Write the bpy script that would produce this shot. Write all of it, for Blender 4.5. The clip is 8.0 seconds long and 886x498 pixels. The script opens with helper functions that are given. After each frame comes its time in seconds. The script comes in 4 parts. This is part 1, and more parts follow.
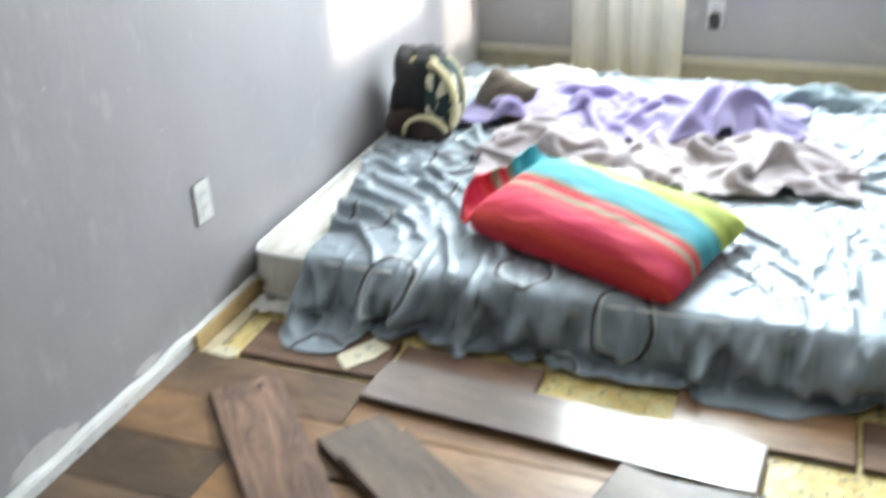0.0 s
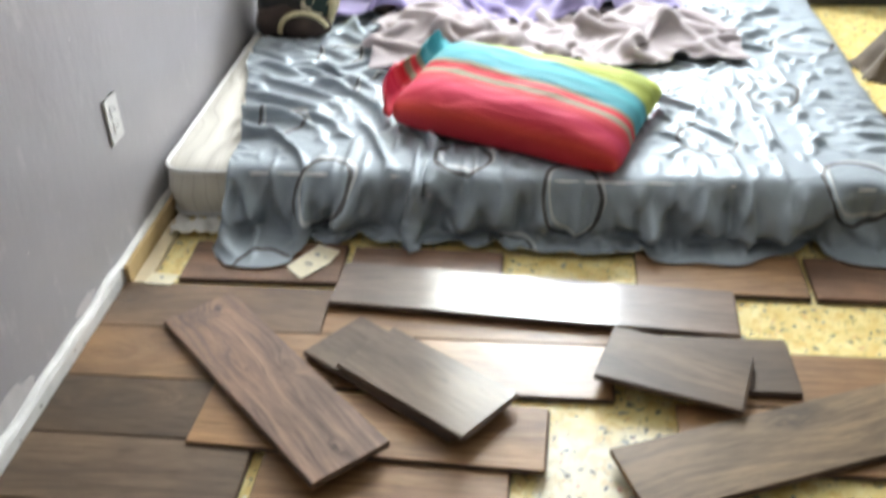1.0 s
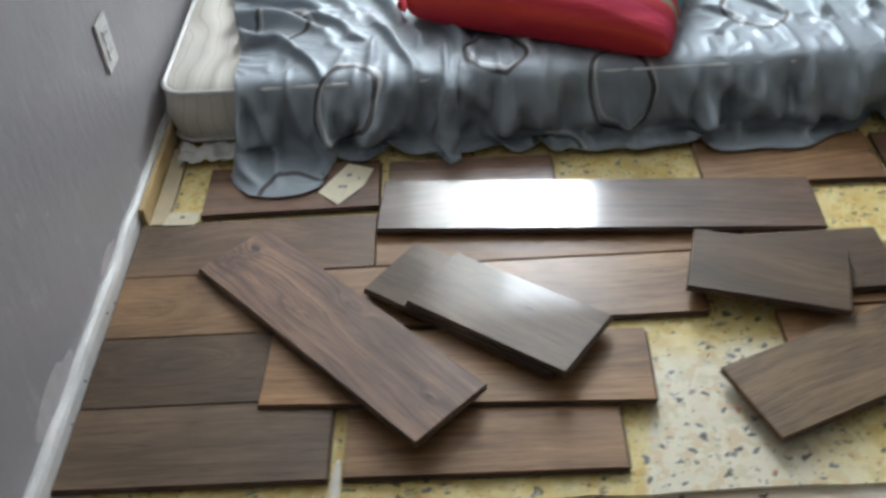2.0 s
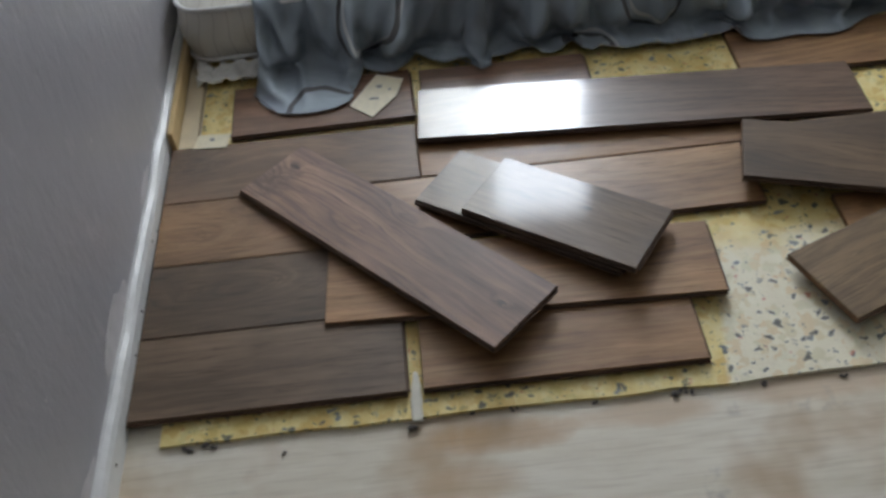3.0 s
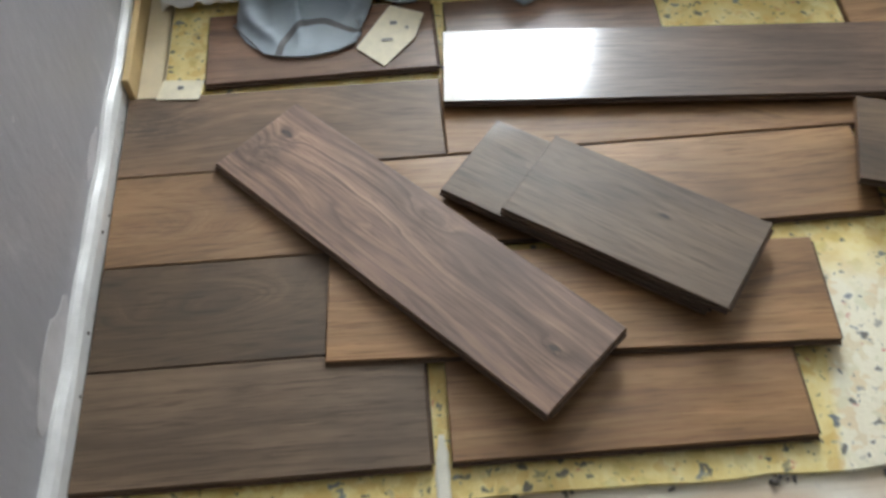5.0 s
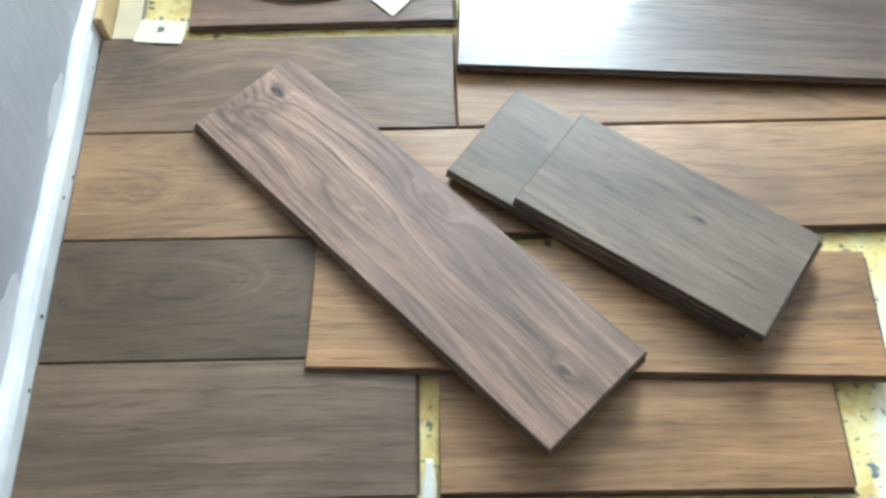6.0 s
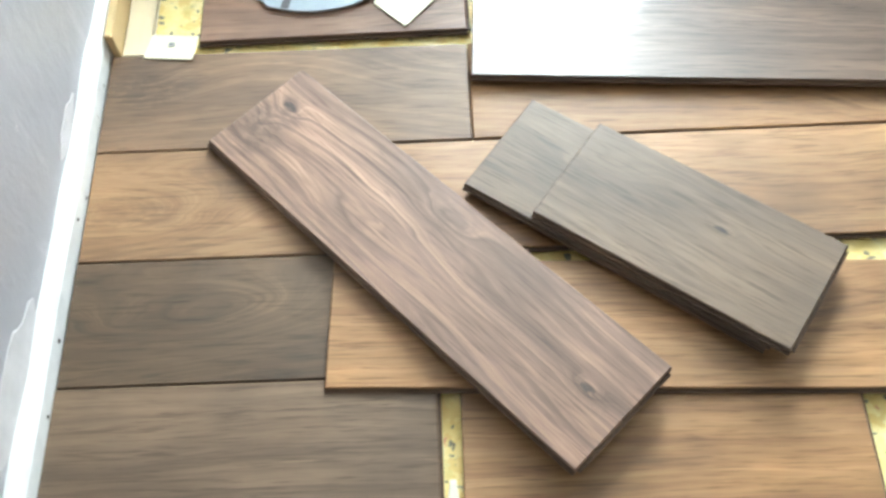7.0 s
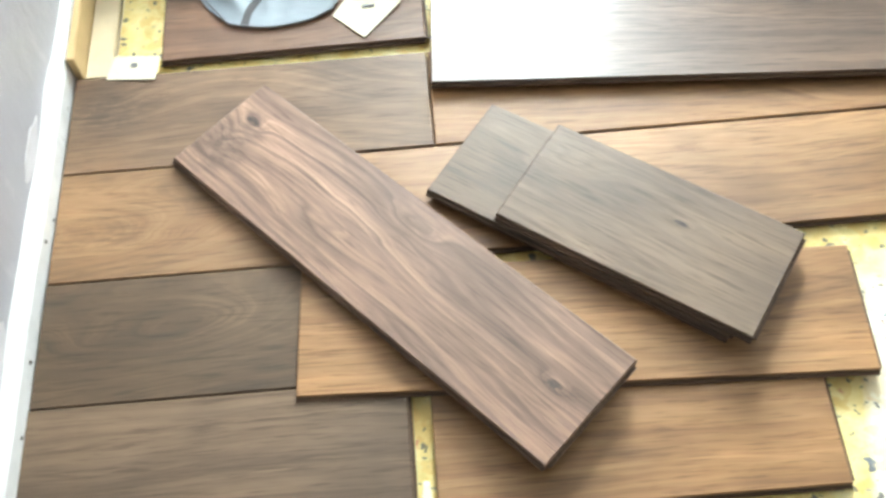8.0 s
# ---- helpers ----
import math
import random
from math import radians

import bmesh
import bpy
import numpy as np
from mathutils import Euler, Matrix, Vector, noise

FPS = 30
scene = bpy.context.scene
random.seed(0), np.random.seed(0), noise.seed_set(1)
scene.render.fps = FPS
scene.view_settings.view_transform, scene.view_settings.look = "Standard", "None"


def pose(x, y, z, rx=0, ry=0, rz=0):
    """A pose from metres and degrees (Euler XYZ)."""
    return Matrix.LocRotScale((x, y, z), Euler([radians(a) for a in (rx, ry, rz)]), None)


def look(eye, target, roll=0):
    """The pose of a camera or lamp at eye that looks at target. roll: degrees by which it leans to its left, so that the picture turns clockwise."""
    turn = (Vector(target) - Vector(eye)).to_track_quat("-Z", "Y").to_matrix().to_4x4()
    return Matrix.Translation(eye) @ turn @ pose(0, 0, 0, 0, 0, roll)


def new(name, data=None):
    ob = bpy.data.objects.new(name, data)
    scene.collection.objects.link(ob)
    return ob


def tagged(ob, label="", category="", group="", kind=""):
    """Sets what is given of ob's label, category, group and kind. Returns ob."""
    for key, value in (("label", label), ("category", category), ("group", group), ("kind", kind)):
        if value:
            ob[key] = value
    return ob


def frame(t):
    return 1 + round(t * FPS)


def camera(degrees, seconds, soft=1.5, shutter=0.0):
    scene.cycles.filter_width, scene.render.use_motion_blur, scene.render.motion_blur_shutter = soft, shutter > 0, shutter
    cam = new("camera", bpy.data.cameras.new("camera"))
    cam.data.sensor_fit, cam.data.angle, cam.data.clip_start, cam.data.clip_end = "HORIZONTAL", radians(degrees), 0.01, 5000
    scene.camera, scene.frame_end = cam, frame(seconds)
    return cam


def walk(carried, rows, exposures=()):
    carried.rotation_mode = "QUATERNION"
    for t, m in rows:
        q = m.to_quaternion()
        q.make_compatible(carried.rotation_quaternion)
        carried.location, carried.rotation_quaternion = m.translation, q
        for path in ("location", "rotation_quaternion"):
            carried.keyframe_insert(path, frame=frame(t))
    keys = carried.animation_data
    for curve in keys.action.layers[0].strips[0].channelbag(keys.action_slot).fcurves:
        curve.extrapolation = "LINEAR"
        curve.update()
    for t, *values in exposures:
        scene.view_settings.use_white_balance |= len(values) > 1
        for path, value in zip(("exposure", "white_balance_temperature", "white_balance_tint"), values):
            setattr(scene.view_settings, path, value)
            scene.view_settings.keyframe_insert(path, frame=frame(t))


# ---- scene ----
cam = camera(50.1, 8.0, soft=3.0, shutter=0.5)
PATH = [
    (0, (1.405, -1.003, 1.358), (0.736, 0.636, 0.429), -2.8),
    (0.2, (1.351, -1.013, 1.336), (0.794, 0.707, 0.481), -1.4),
    (0.5, (1.201, -1.058, 1.294), (0.886, 0.698, 0.39), -1.2),
    (0.8, (1.036, -1.08, 1.331), (0.826, 0.614, 0.29), -2.2),
    (1, (0.982, -1.077, 1.317), (0.79, 0.573, 0.202), -1.7),
    (1.5, (0.852, -0.956, 1.302), (0.788, 0.569, 0.01), -3.4),
    (1.7, (0.804, -0.916, 1.3), (0.724, 0.593, -0.009), -3.9),
    (2.8, (0.512, -0.858, 1.271), (0.583, 0.525, -0.172), -4.8),
    (3, (0.528, -0.867, 1.262), (0.553, 0.502, -0.196), -5.6),
    (3.5, (0.546, -0.843, 1.268), (0.56, 0.515, -0.2), -2.4),
    (4, (0.549, -0.789, 1.239), (0.576, 0.547, -0.249), -0.3),
    (4.5, (0.489, -0.626, 1.187), (0.548, 0.618, -0.377), -1.3),
    (4.7, (0.467, -0.543, 1.165), (0.524, 0.644, -0.444), -3.0),
    (5.8, (0.489, -0.289, 1.065), (0.526, 0.728, -0.657), 1.4),
    (6, (0.491, -0.261, 1.062), (0.508, 0.699, -0.693), -0.2),
    (6.5, (0.479, -0.225, 1.061), (0.478, 0.717, -0.704), -1.8),
    (7, (0.481, -0.228, 1.063), (0.477, 0.717, -0.699), -2.4),
    (7.5, (0.488, -0.239, 1.062), (0.481, 0.717, -0.695), -3.4),
    (8, (0.509, -0.244, 1.071), (0.531, 0.722, -0.681), -3.6),
]
walk(cam, [(t, look(eye, target, roll)) for t, eye, target, roll in PATH],
     exposures=((0, 0.3, 7350, 14), (0.2, 0.36, 7350, 14), (0.5, 0.12, 7350, 12), (1, 0.1, 7900, 18), (1.5, -0.24, 7700, 18), (1.7, -0.38, 7600, 18), (2.8, -1.02, 7350, 20), (3.1, -0.95, 7350, 20), (3.5, -0.52, 7650, 19), (4.7, -0.48, 7900, 20), (5.8, 0.53, 6500, 8), (6.1, 0.68, 6500, 8), (6.6, 0.98, 6650, 7), (7.1, 1, 7350, 11), (8, 1.04, 7600, 12)))


# ---- world and light ----
world = bpy.data.worlds.new("world")
world.use_nodes = True
scene.world = world
wn = world.node_tree.nodes
sky = wn.new("ShaderNodeTexSky")
sky.sky_type, sky.sun_disc = "NISHITA", False
sky.sun_elevation, sky.sun_rotation = radians(11), radians(91)
wn["Background"].inputs["Strength"].default_value = 0.12
world.node_tree.links.new(sky.outputs[0], wn["Background"].inputs[0])

WIN = (0.54, 1.37, 0.80, 2.32)          # x0, x1, z0, z1 of the window opening
WALL_Y = 3.00                            # the wall behind the bed
ROOM_X, ROOM_Y, ROOM_Z = 3.9, -5.2, 2.45
WIN_E = (2.46, 2.86, 0.98, 2.10)         # y0, y1, z0, z1 of the window in the side wall
WIN_S = (1.50, 2.26, 1.22, 2.10)         # and of the one beside it
sun = new("sun", bpy.data.lights.new("sun", "SUN"))
sun.data.energy, sun.data.angle, sun.data.color = 5.0, radians(1.2), (1, 0.95, 0.86)
sun.matrix_world = look((3.9, 2.60, 1.02), (0.0, 2.70, 0.28))
sky_lamp = new("window_skylight", bpy.data.lights.new("window_skylight", "AREA"))
sky_lamp.data.shape, sky_lamp.data.size, sky_lamp.data.size_y = "RECTANGLE", WIN[1] - WIN[0], WIN[3] - WIN[2]
sky_lamp.data.energy, sky_lamp.data.color = 282, (0.67, 0.845, 1.0)
sky_lamp.matrix_world = look(((WIN[0] + WIN[1]) / 2, WALL_Y + 0.06, (WIN[2] + WIN[3]) / 2), ((WIN[0] + WIN[1]) / 2, 0, (WIN[2] + WIN[3]) / 2))

side_lamp = new("side_window_skylight", bpy.data.lights.new("side_window_skylight", "AREA"))
side_lamp.data.shape, side_lamp.data.size, side_lamp.data.size_y = "RECTANGLE", WIN_E[1] - WIN_E[0], WIN_E[3] - WIN_E[2]
side_lamp.data.energy, side_lamp.data.color = 14, (0.72, 0.87, 1.0)
side_lamp.matrix_world = look((ROOM_X + 0.06, (WIN_E[0] + WIN_E[1]) / 2, (WIN_E[2] + WIN_E[3]) / 2), (0, (WIN_E[0] + WIN_E[1]) / 2, (WIN_E[2] + WIN_E[3]) / 2))


# ---- materials ----
class Nodes:
    """A node material under construction."""

    def __init__(self, name, rough=0.6, metal=0.0):
        self.m = bpy.data.materials.new(name)
        self.m.use_nodes = True
        self.n, self.l = self.m.node_tree.nodes, self.m.node_tree.links
        self.out = self.n["Principled BSDF"]
        self.set("Roughness", rough), self.set("Metallic", metal)

    def set(self, key, value):
        if hasattr(value, "is_output"):
            self.l.new(value, self.out.inputs[key])
        elif key == "Base Color":
            self.out.inputs[key].default_value = (*value, 1)
        else:
            self.out.inputs[key].default_value = value

    def node(self, kind, **links):
        nd = self.n.new(kind)
        for key, value in links.items():
            slot = nd.inputs[int(key[1:])] if key[0] == "i" and key[1:].isdigit() else nd.inputs[key.replace("_", " ")]
            if hasattr(value, "is_output"):
                self.l.new(value, slot)
            else:
                slot.default_value = value
        return nd

    def coords(self, which="Object"):
        return self.node("ShaderNodeTexCoord").outputs[which]

    def mapped(self, vec, scale=(1, 1, 1), loc=(0, 0, 0)):
        return self.node("ShaderNodeMapping", Vector=vec, Scale=scale, Location=loc).outputs[0]

    def noise(self, vec, scale=5.0, detail=3.0, rough=0.55, distort=0.0):
        return self.node("ShaderNodeTexNoise", Vector=vec, Scale=scale, Detail=detail, Roughness=rough, Distortion=distort).outputs[0]

    def ramp(self, fac, *stops):
        nd = self.node("ShaderNodeValToRGB", Fac=fac)
        while len(nd.color_ramp.elements) < len(stops):
            nd.color_ramp.elements.new(0.5)
        for e, (at, col) in zip(nd.color_ramp.elements, stops):
            e.position, e.color = at, (*(col if hasattr(col, "__len__") else (col, col, col)), 1)
        return nd.outputs[0]

    def mix(self, fac, a, b, mode="MIX"):
        nd = self.node("ShaderNodeMix")
        nd.data_type, nd.blend_type = "RGBA", mode
        for slot, value in ((0, fac), (6, a), (7, b)):
            if hasattr(value, "is_output"):
                self.l.new(value, nd.inputs[slot])
            else:
                nd.inputs[slot].default_value = value if slot == 0 else (*value, 1)
        return nd.outputs[2]

    def math(self, op, a, b=0.0, c=0.0):
        nd = self.n.new("ShaderNodeMath")
        nd.operation = op
        for i, value in enumerate((a, b, c)):
            if hasattr(value, "is_output"):
                self.l.new(value, nd.inputs[i])
            else:
                nd.inputs[i].default_value = value
        return nd.outputs[0]

    def add(self, a, b):
        nd = self.n.new("ShaderNodeVectorMath")
        for i, value in enumerate((a, b)):
            if hasattr(value, "is_output"):
                self.l.new(value, nd.inputs[i])
            else:
                nd.inputs[i].default_value = value
        return nd.outputs[0]

    def random_shift(self, vec, amount=40.0):
        r = self.node("ShaderNodeObjectInfo").outputs["Random"]
        nd = self.node("ShaderNodeCombineXYZ", X=self.math("MULTIPLY", r, amount), Y=self.math("MULTIPLY", r, amount * 1.7), Z=self.math("MULTIPLY", r, amount * 0.6))
        return self.add(vec, nd.outputs[0])

    def bump(self, height, strength=0.3, distance=0.002):
        self.set("Normal", self.node("ShaderNodeBump", Height=height, Strength=strength, Distance=distance).outputs[0])


def walnut(name, dark, mid, light, rough=0.45, coat=0.16, coat_rough=0.2, lines=17.0, contrast=0.24, knots=(), warm=(1.08, 0.965, 0.89)):
    """Finished walnut: cathedral figure that flows along the plank, fine pores, a few knots, a clear lacquer."""
    k = Nodes(name, rough)
    dark, mid, light = ((r * warm[0], g * warm[1], b_ * warm[2]) for r, g, b_ in (dark, mid, light))
    lines *= 2.4
    v = k.random_shift(k.coords())
    across = k.node("ShaderNodeSeparateXYZ", Vector=v).outputs[1]
    drift = k.noise(k.mapped(v, (1.1, 3.2, 3.2)), 1.0, 1.5, 0.45, 0.3)
    waver = k.noise(k.mapped(v, (7, 26, 26)), 1.0, 2, 0.5)
    phase = k.math("ADD", k.math("MULTIPLY", across, lines), k.math("MULTIPLY", drift, 9.5))
    phase = k.math("ADD", phase, k.math("MULTIPLY", waver, 0.55))
    own = k.node("ShaderNodeSeparateXYZ", Vector=k.coords())
    cores = None
    for kx, ky, rx, ry, amount, dark_core in knots:
        gx = k.math("DIVIDE", k.math("SUBTRACT", own.outputs[0], kx), rx)
        gy = k.math("DIVIDE", k.math("SUBTRACT", own.outputs[1], ky), ry)
        gx = k.math("ADD", gx, k.math("MULTIPLY", k.math("SUBTRACT", waver, 0.5), 0.9))
        near = k.math("POWER", 2.71828, k.math("MULTIPLY", k.math("ADD", k.math("MULTIPLY", gx, gx), k.math("MULTIPLY", gy, gy)), -1.0))
        phase = k.math("ADD", phase, k.math("MULTIPLY", near, amount * 0.42))
        core = k.math("MULTIPLY", k.ramp(near, (0.5, 0.0), (0.85, 1.0)), dark_core)
        cores = core if cores is None else k.math("MAXIMUM", cores, core)
    ring = k.math("FRACT", phase)
    flow = k.node("ShaderNodeCombineXYZ", X=k.node("ShaderNodeSeparateXYZ", Vector=v).outputs[0], Y=k.math("DIVIDE", phase, lines), Z=0.0).outputs[0]
    uneven = k.noise(k.mapped(flow, (1.6, 8, 1)), 1.3, 3, 0.6)
    band = k.noise(k.mapped(flow, (1.3, 38, 1), (3, 5, 0)), 1.0, 3, 0.6)
    pores = k.noise(k.mapped(v, (15, 330, 330)), 1.0, 2, 0.6, 0.25)
    streak = k.noise(k.mapped(flow, (3.4, 105, 1)), 1.0, 3, 0.65)
    broad = k.noise(k.mapped(v, (2.6, 6.0, 6.0)), 1.0, 4, 0.6)
    fibre = k.noise(k.mapped(flow, (8.0, 290, 1)), 1.0, 2, 0.6)
    tone = k.math("ADD", k.math("MULTIPLY", uneven, 0.28), k.math("ADD", k.math("MULTIPLY", streak, 0.24), k.math("MULTIPLY", fibre, 0.2)))
    tone = k.math("ADD", tone, k.math("MULTIPLY", band, 0.28))
    col = k.ramp(tone, (0.35, dark), (0.49, mid), (0.64, light))
    edge = k.ramp(ring, (0.0, 0.0), (0.72, 0.18), (0.93, contrast), (1.0, 0.0))
    col = k.mix(k.math("MULTIPLY", edge, k.ramp(uneven, (0.3, 0.25), (0.6, 1.0))), col, tuple(c * 0.55 for c in dark))
    col = k.mix(k.ramp(broad, (0.50, 0.0), (0.68, 0.6)), col, tuple(c * 0.9 for c in dark))
    cloud = k.noise(k.mapped(v, (3.2, 9.0, 9.0), (7, 3, 1)), 1.0, 4, 0.6)
    col = k.mix(1.0, col, k.ramp(cloud, (0.32, 0.78), (0.5, 1.05), (0.68, 1.42)), "MULTIPLY")
    col = k.mix(k.ramp(pores, (0.32, 0.5), (0.46, 0.0)), col, tuple(c * 0.45 for c in dark))
    knot = k.node("ShaderNodeTexVoronoi", Vector=k.mapped(v, (3.0, 6.5, 6.5)), Scale=1.0)
    rare = k.ramp(k.node("ShaderNodeSeparateColor", Color=knot.outputs[1]).outputs[0], (0.55, 0.0), (0.6, 1.0))
    col = k.mix(k.math("MULTIPLY", rare, k.ramp(knot.outputs[0], (0.02, 0.9), (0.10, 0.0))), col, tuple(c * 0.25 for c in dark))
    if cores is not None:
        cores = k.math("MULTIPLY", cores, k.ramp(k.noise(k.mapped(v, (40, 110, 110)), 1.0, 3, 0.7), (0.36, 0.15), (0.55, 1.0)))
        col = k.mix(cores, col, tuple(c * 0.3 for c in dark))
    k.set("Base Color", col)
    k.set("Roughness", k.ramp(pores, (0.3, rough + 0.15), (0.55, rough)))
    k.set("Coat Weight", coat)
    k.set("Coat Roughness", coat_rough)
    k.bump(k.math("ADD", pores, k.math("MULTIPLY", ring, 0.2)), 0.15, 0.0006)
    return k.m


DARK_TONES = ((0.047, 0.03, 0.0165), (0.098, 0.063, 0.0345), (0.153, 0.1, 0.0565))
MID_TONES = ((0.062, 0.037, 0.021), (0.148, 0.09, 0.049), (0.245, 0.155, 0.088))
LIGHT_TONES = ((0.138, 0.071, 0.029), (0.28, 0.157, 0.068), (0.415, 0.255, 0.12))
GREY_TONES = ((0.054, 0.035, 0.022), (0.103, 0.07, 0.045), (0.152, 0.106, 0.07))
WALNUT_DARK = walnut("walnut_dark", *DARK_TONES, 0.5)
WALNUT_DARK_SWIRL = walnut("walnut_dark_swirl", *DARK_TONES, 0.5, lines=11.0, contrast=0.24, knots=((-0.03, 0.0, 0.11, 0.04, 4.5, 0.1), (0.06, 0.02, 0.07, 0.03, 2.0, 0.0)))
WALNUT_MID = walnut("walnut_mid", *MID_TONES, 0.5, knots=((-0.2, 0.02, 0.10, 0.05, 3.0, 0.5),))
WALNUT_LIGHT = walnut("walnut_light", *LIGHT_TONES, 0.5)
WALNUT_LIGHT_SWIRL = walnut("walnut_light_swirl", (0.11, 0.06, 0.027), (0.235, 0.137, 0.065), (0.37, 0.235, 0.12), 0.5, lines=12.0, contrast=0.28, knots=((-0.13, -0.012, 0.12, 0.04, 8.0, 0.3), (0.1, 0.03, 0.16, 0.03, 2.0, 0.0)))
WALNUT_RED = walnut("walnut_reddish", (0.075, 0.037, 0.02), (0.16, 0.083, 0.044), (0.25, 0.143, 0.082), 0.47)
WALNUT_TAUPE = walnut("walnut_taupe", (0.064, 0.043, 0.027), (0.127, 0.086, 0.054), (0.198, 0.138, 0.089), 0.5, knots=((-0.13, 0.0, 0.16, 0.03, 1.6, 0.0),))
WALNUT_FIGURED = walnut("walnut_figured", (0.07, 0.041, 0.029), (0.21, 0.131, 0.092), (0.44, 0.283, 0.205), 0.5, 0.1, 0.22, 14.0, 0.62,
                        ((-0.283, 0.028, 0.02, 0.012, 3.0, 0.95), (-0.29, -0.02, 0.014, 0.03, 1.5, 0.6), (0.268, -0.004, 0.022, 0.010, 2.5, 0.9), (0.0, 0.05, 0.05, 0.016, 3.0, 0.35), (-0.10, -0.04, 0.13, 0.022, 2.5, 0.1), (0.12, 0.01, 0.18, 0.03, 2.2, 0.0), (-0.285, -0.02, 0.055, 0.09, 0.6, 0.45)))
WALNUT_GREY = walnut("walnut_grey", *GREY_TONES, 0.62, 0.45, 0.10, knots=((-0.06, 0.0, 0.08, 0.05, 4.0, 0.15),), warm=(1.1, 0.975, 0.84))
WALNUT_KNOTTY = walnut("walnut_grey_knotty", *GREY_TONES, 0.62, 0.45, 0.10, 14.0, 0.28, ((0.03, 0.018, 0.018, 0.007, 2.0, 1.0), (-0.13, 0.03, 0.07, 0.03, 3.0, 0.0), (0.05, 0.0, 0.15, 0.03, 2.0, 0.0)), warm=(1.1, 0.975, 0.84))
WALNUT_SHEEN = walnut("walnut_light_lacquered", *LIGHT_TONES, 0.47, 0.5, 0.27)
WALNUT_GLOSS = walnut("walnut_lacquered", (0.045, 0.027, 0.017), (0.105, 0.065, 0.042), (0.18, 0.115, 0.076), 0.4, 0.9, 0.13)
WALNUT_EDGE = walnut("walnut_raw_edge", (0.04, 0.024, 0.014), (0.085, 0.05, 0.028), (0.15, 0.09, 0.05), 0.7, 0.0)
WALNUT_END = walnut("walnut_cut_end", (0.08, 0.045, 0.024), (0.16, 0.09, 0.045), (0.25, 0.15, 0.075), 0.75, 0.0)
WALNUT_SMOKY = walnut("walnut_smoky", (0.062, 0.043, 0.025), (0.175, 0.122, 0.068), (0.29, 0.21, 0.125), 0.5, knots=((0.07, 0.05, 0.10, 0.05, 2.0, 0.6), (0.2, -0.03, 0.12, 0.04, 1.5, 0.35)))


def wall_paint():
    k = Nodes("grey_wall_paint", 0.36)
    v = k.coords()
    broad, fine = k.noise(v, 1.7, 4), k.noise(v, 160, 2)
    scuff = k.noise(k.mapped(v, (1, 3.0, 1.2)), 5, 5, 0.7)
    col = k.ramp(broad, (0.3, (0.312, 0.302, 0.315)), (0.7, (0.37, 0.36, 0.373)))
    col = k.mix(k.ramp(scuff, (0.58, 0.0), (0.72, 0.45)), col, (0.56, 0.54, 0.54))
    rubbed = k.noise(k.mapped(v, (1, 2.2, 0.7), (5, 2, 9)), 7, 5, 0.7)
    col = k.mix(k.ramp(rubbed, (0.60, 0.0), (0.75, 0.4)), col, (0.30, 0.285, 0.30))
    nick = k.noise(v, 34, 3, 0.6)
    col = k.mix(k.ramp(nick, (0.71, 0.0), (0.74, 0.7)), col, (0.66, 0.63, 0.61))
    k.set("Base Color", col)
    k.set("Roughness", k.ramp(scuff, (0.3, 0.31), (0.7, 0.44)))
    trowel = k.noise(k.mapped(v, (1, 1.6, 0.8)), 26, 4, 0.6)
    k.bump(k.math("ADD", k.math("MULTIPLY", fine, 0.5), k.math("MULTIPLY", trowel, 3.0)), 0.3, 0.002)
    return k.m


def white_paint(name="white_trim_paint", base=(0.74, 0.74, 0.72), chips=True):
    k = Nodes(name, 0.4)
    v = k.coords()
    n = k.noise(v, 30, 4, 0.6)
    col = k.ramp(n, (0.35, tuple(c * 0.88 for c in base)), (0.6, base))
    if chips:
        chip = k.noise(v, 75, 3, 0.6)
        col = k.mix(k.ramp(chip, (0.70, 0.0), (0.74, 0.8)), col, (0.22, 0.18, 0.14))
    k.set("Base Color", col)
    k.bump(n, 0.15, 0.001)
    return k.m


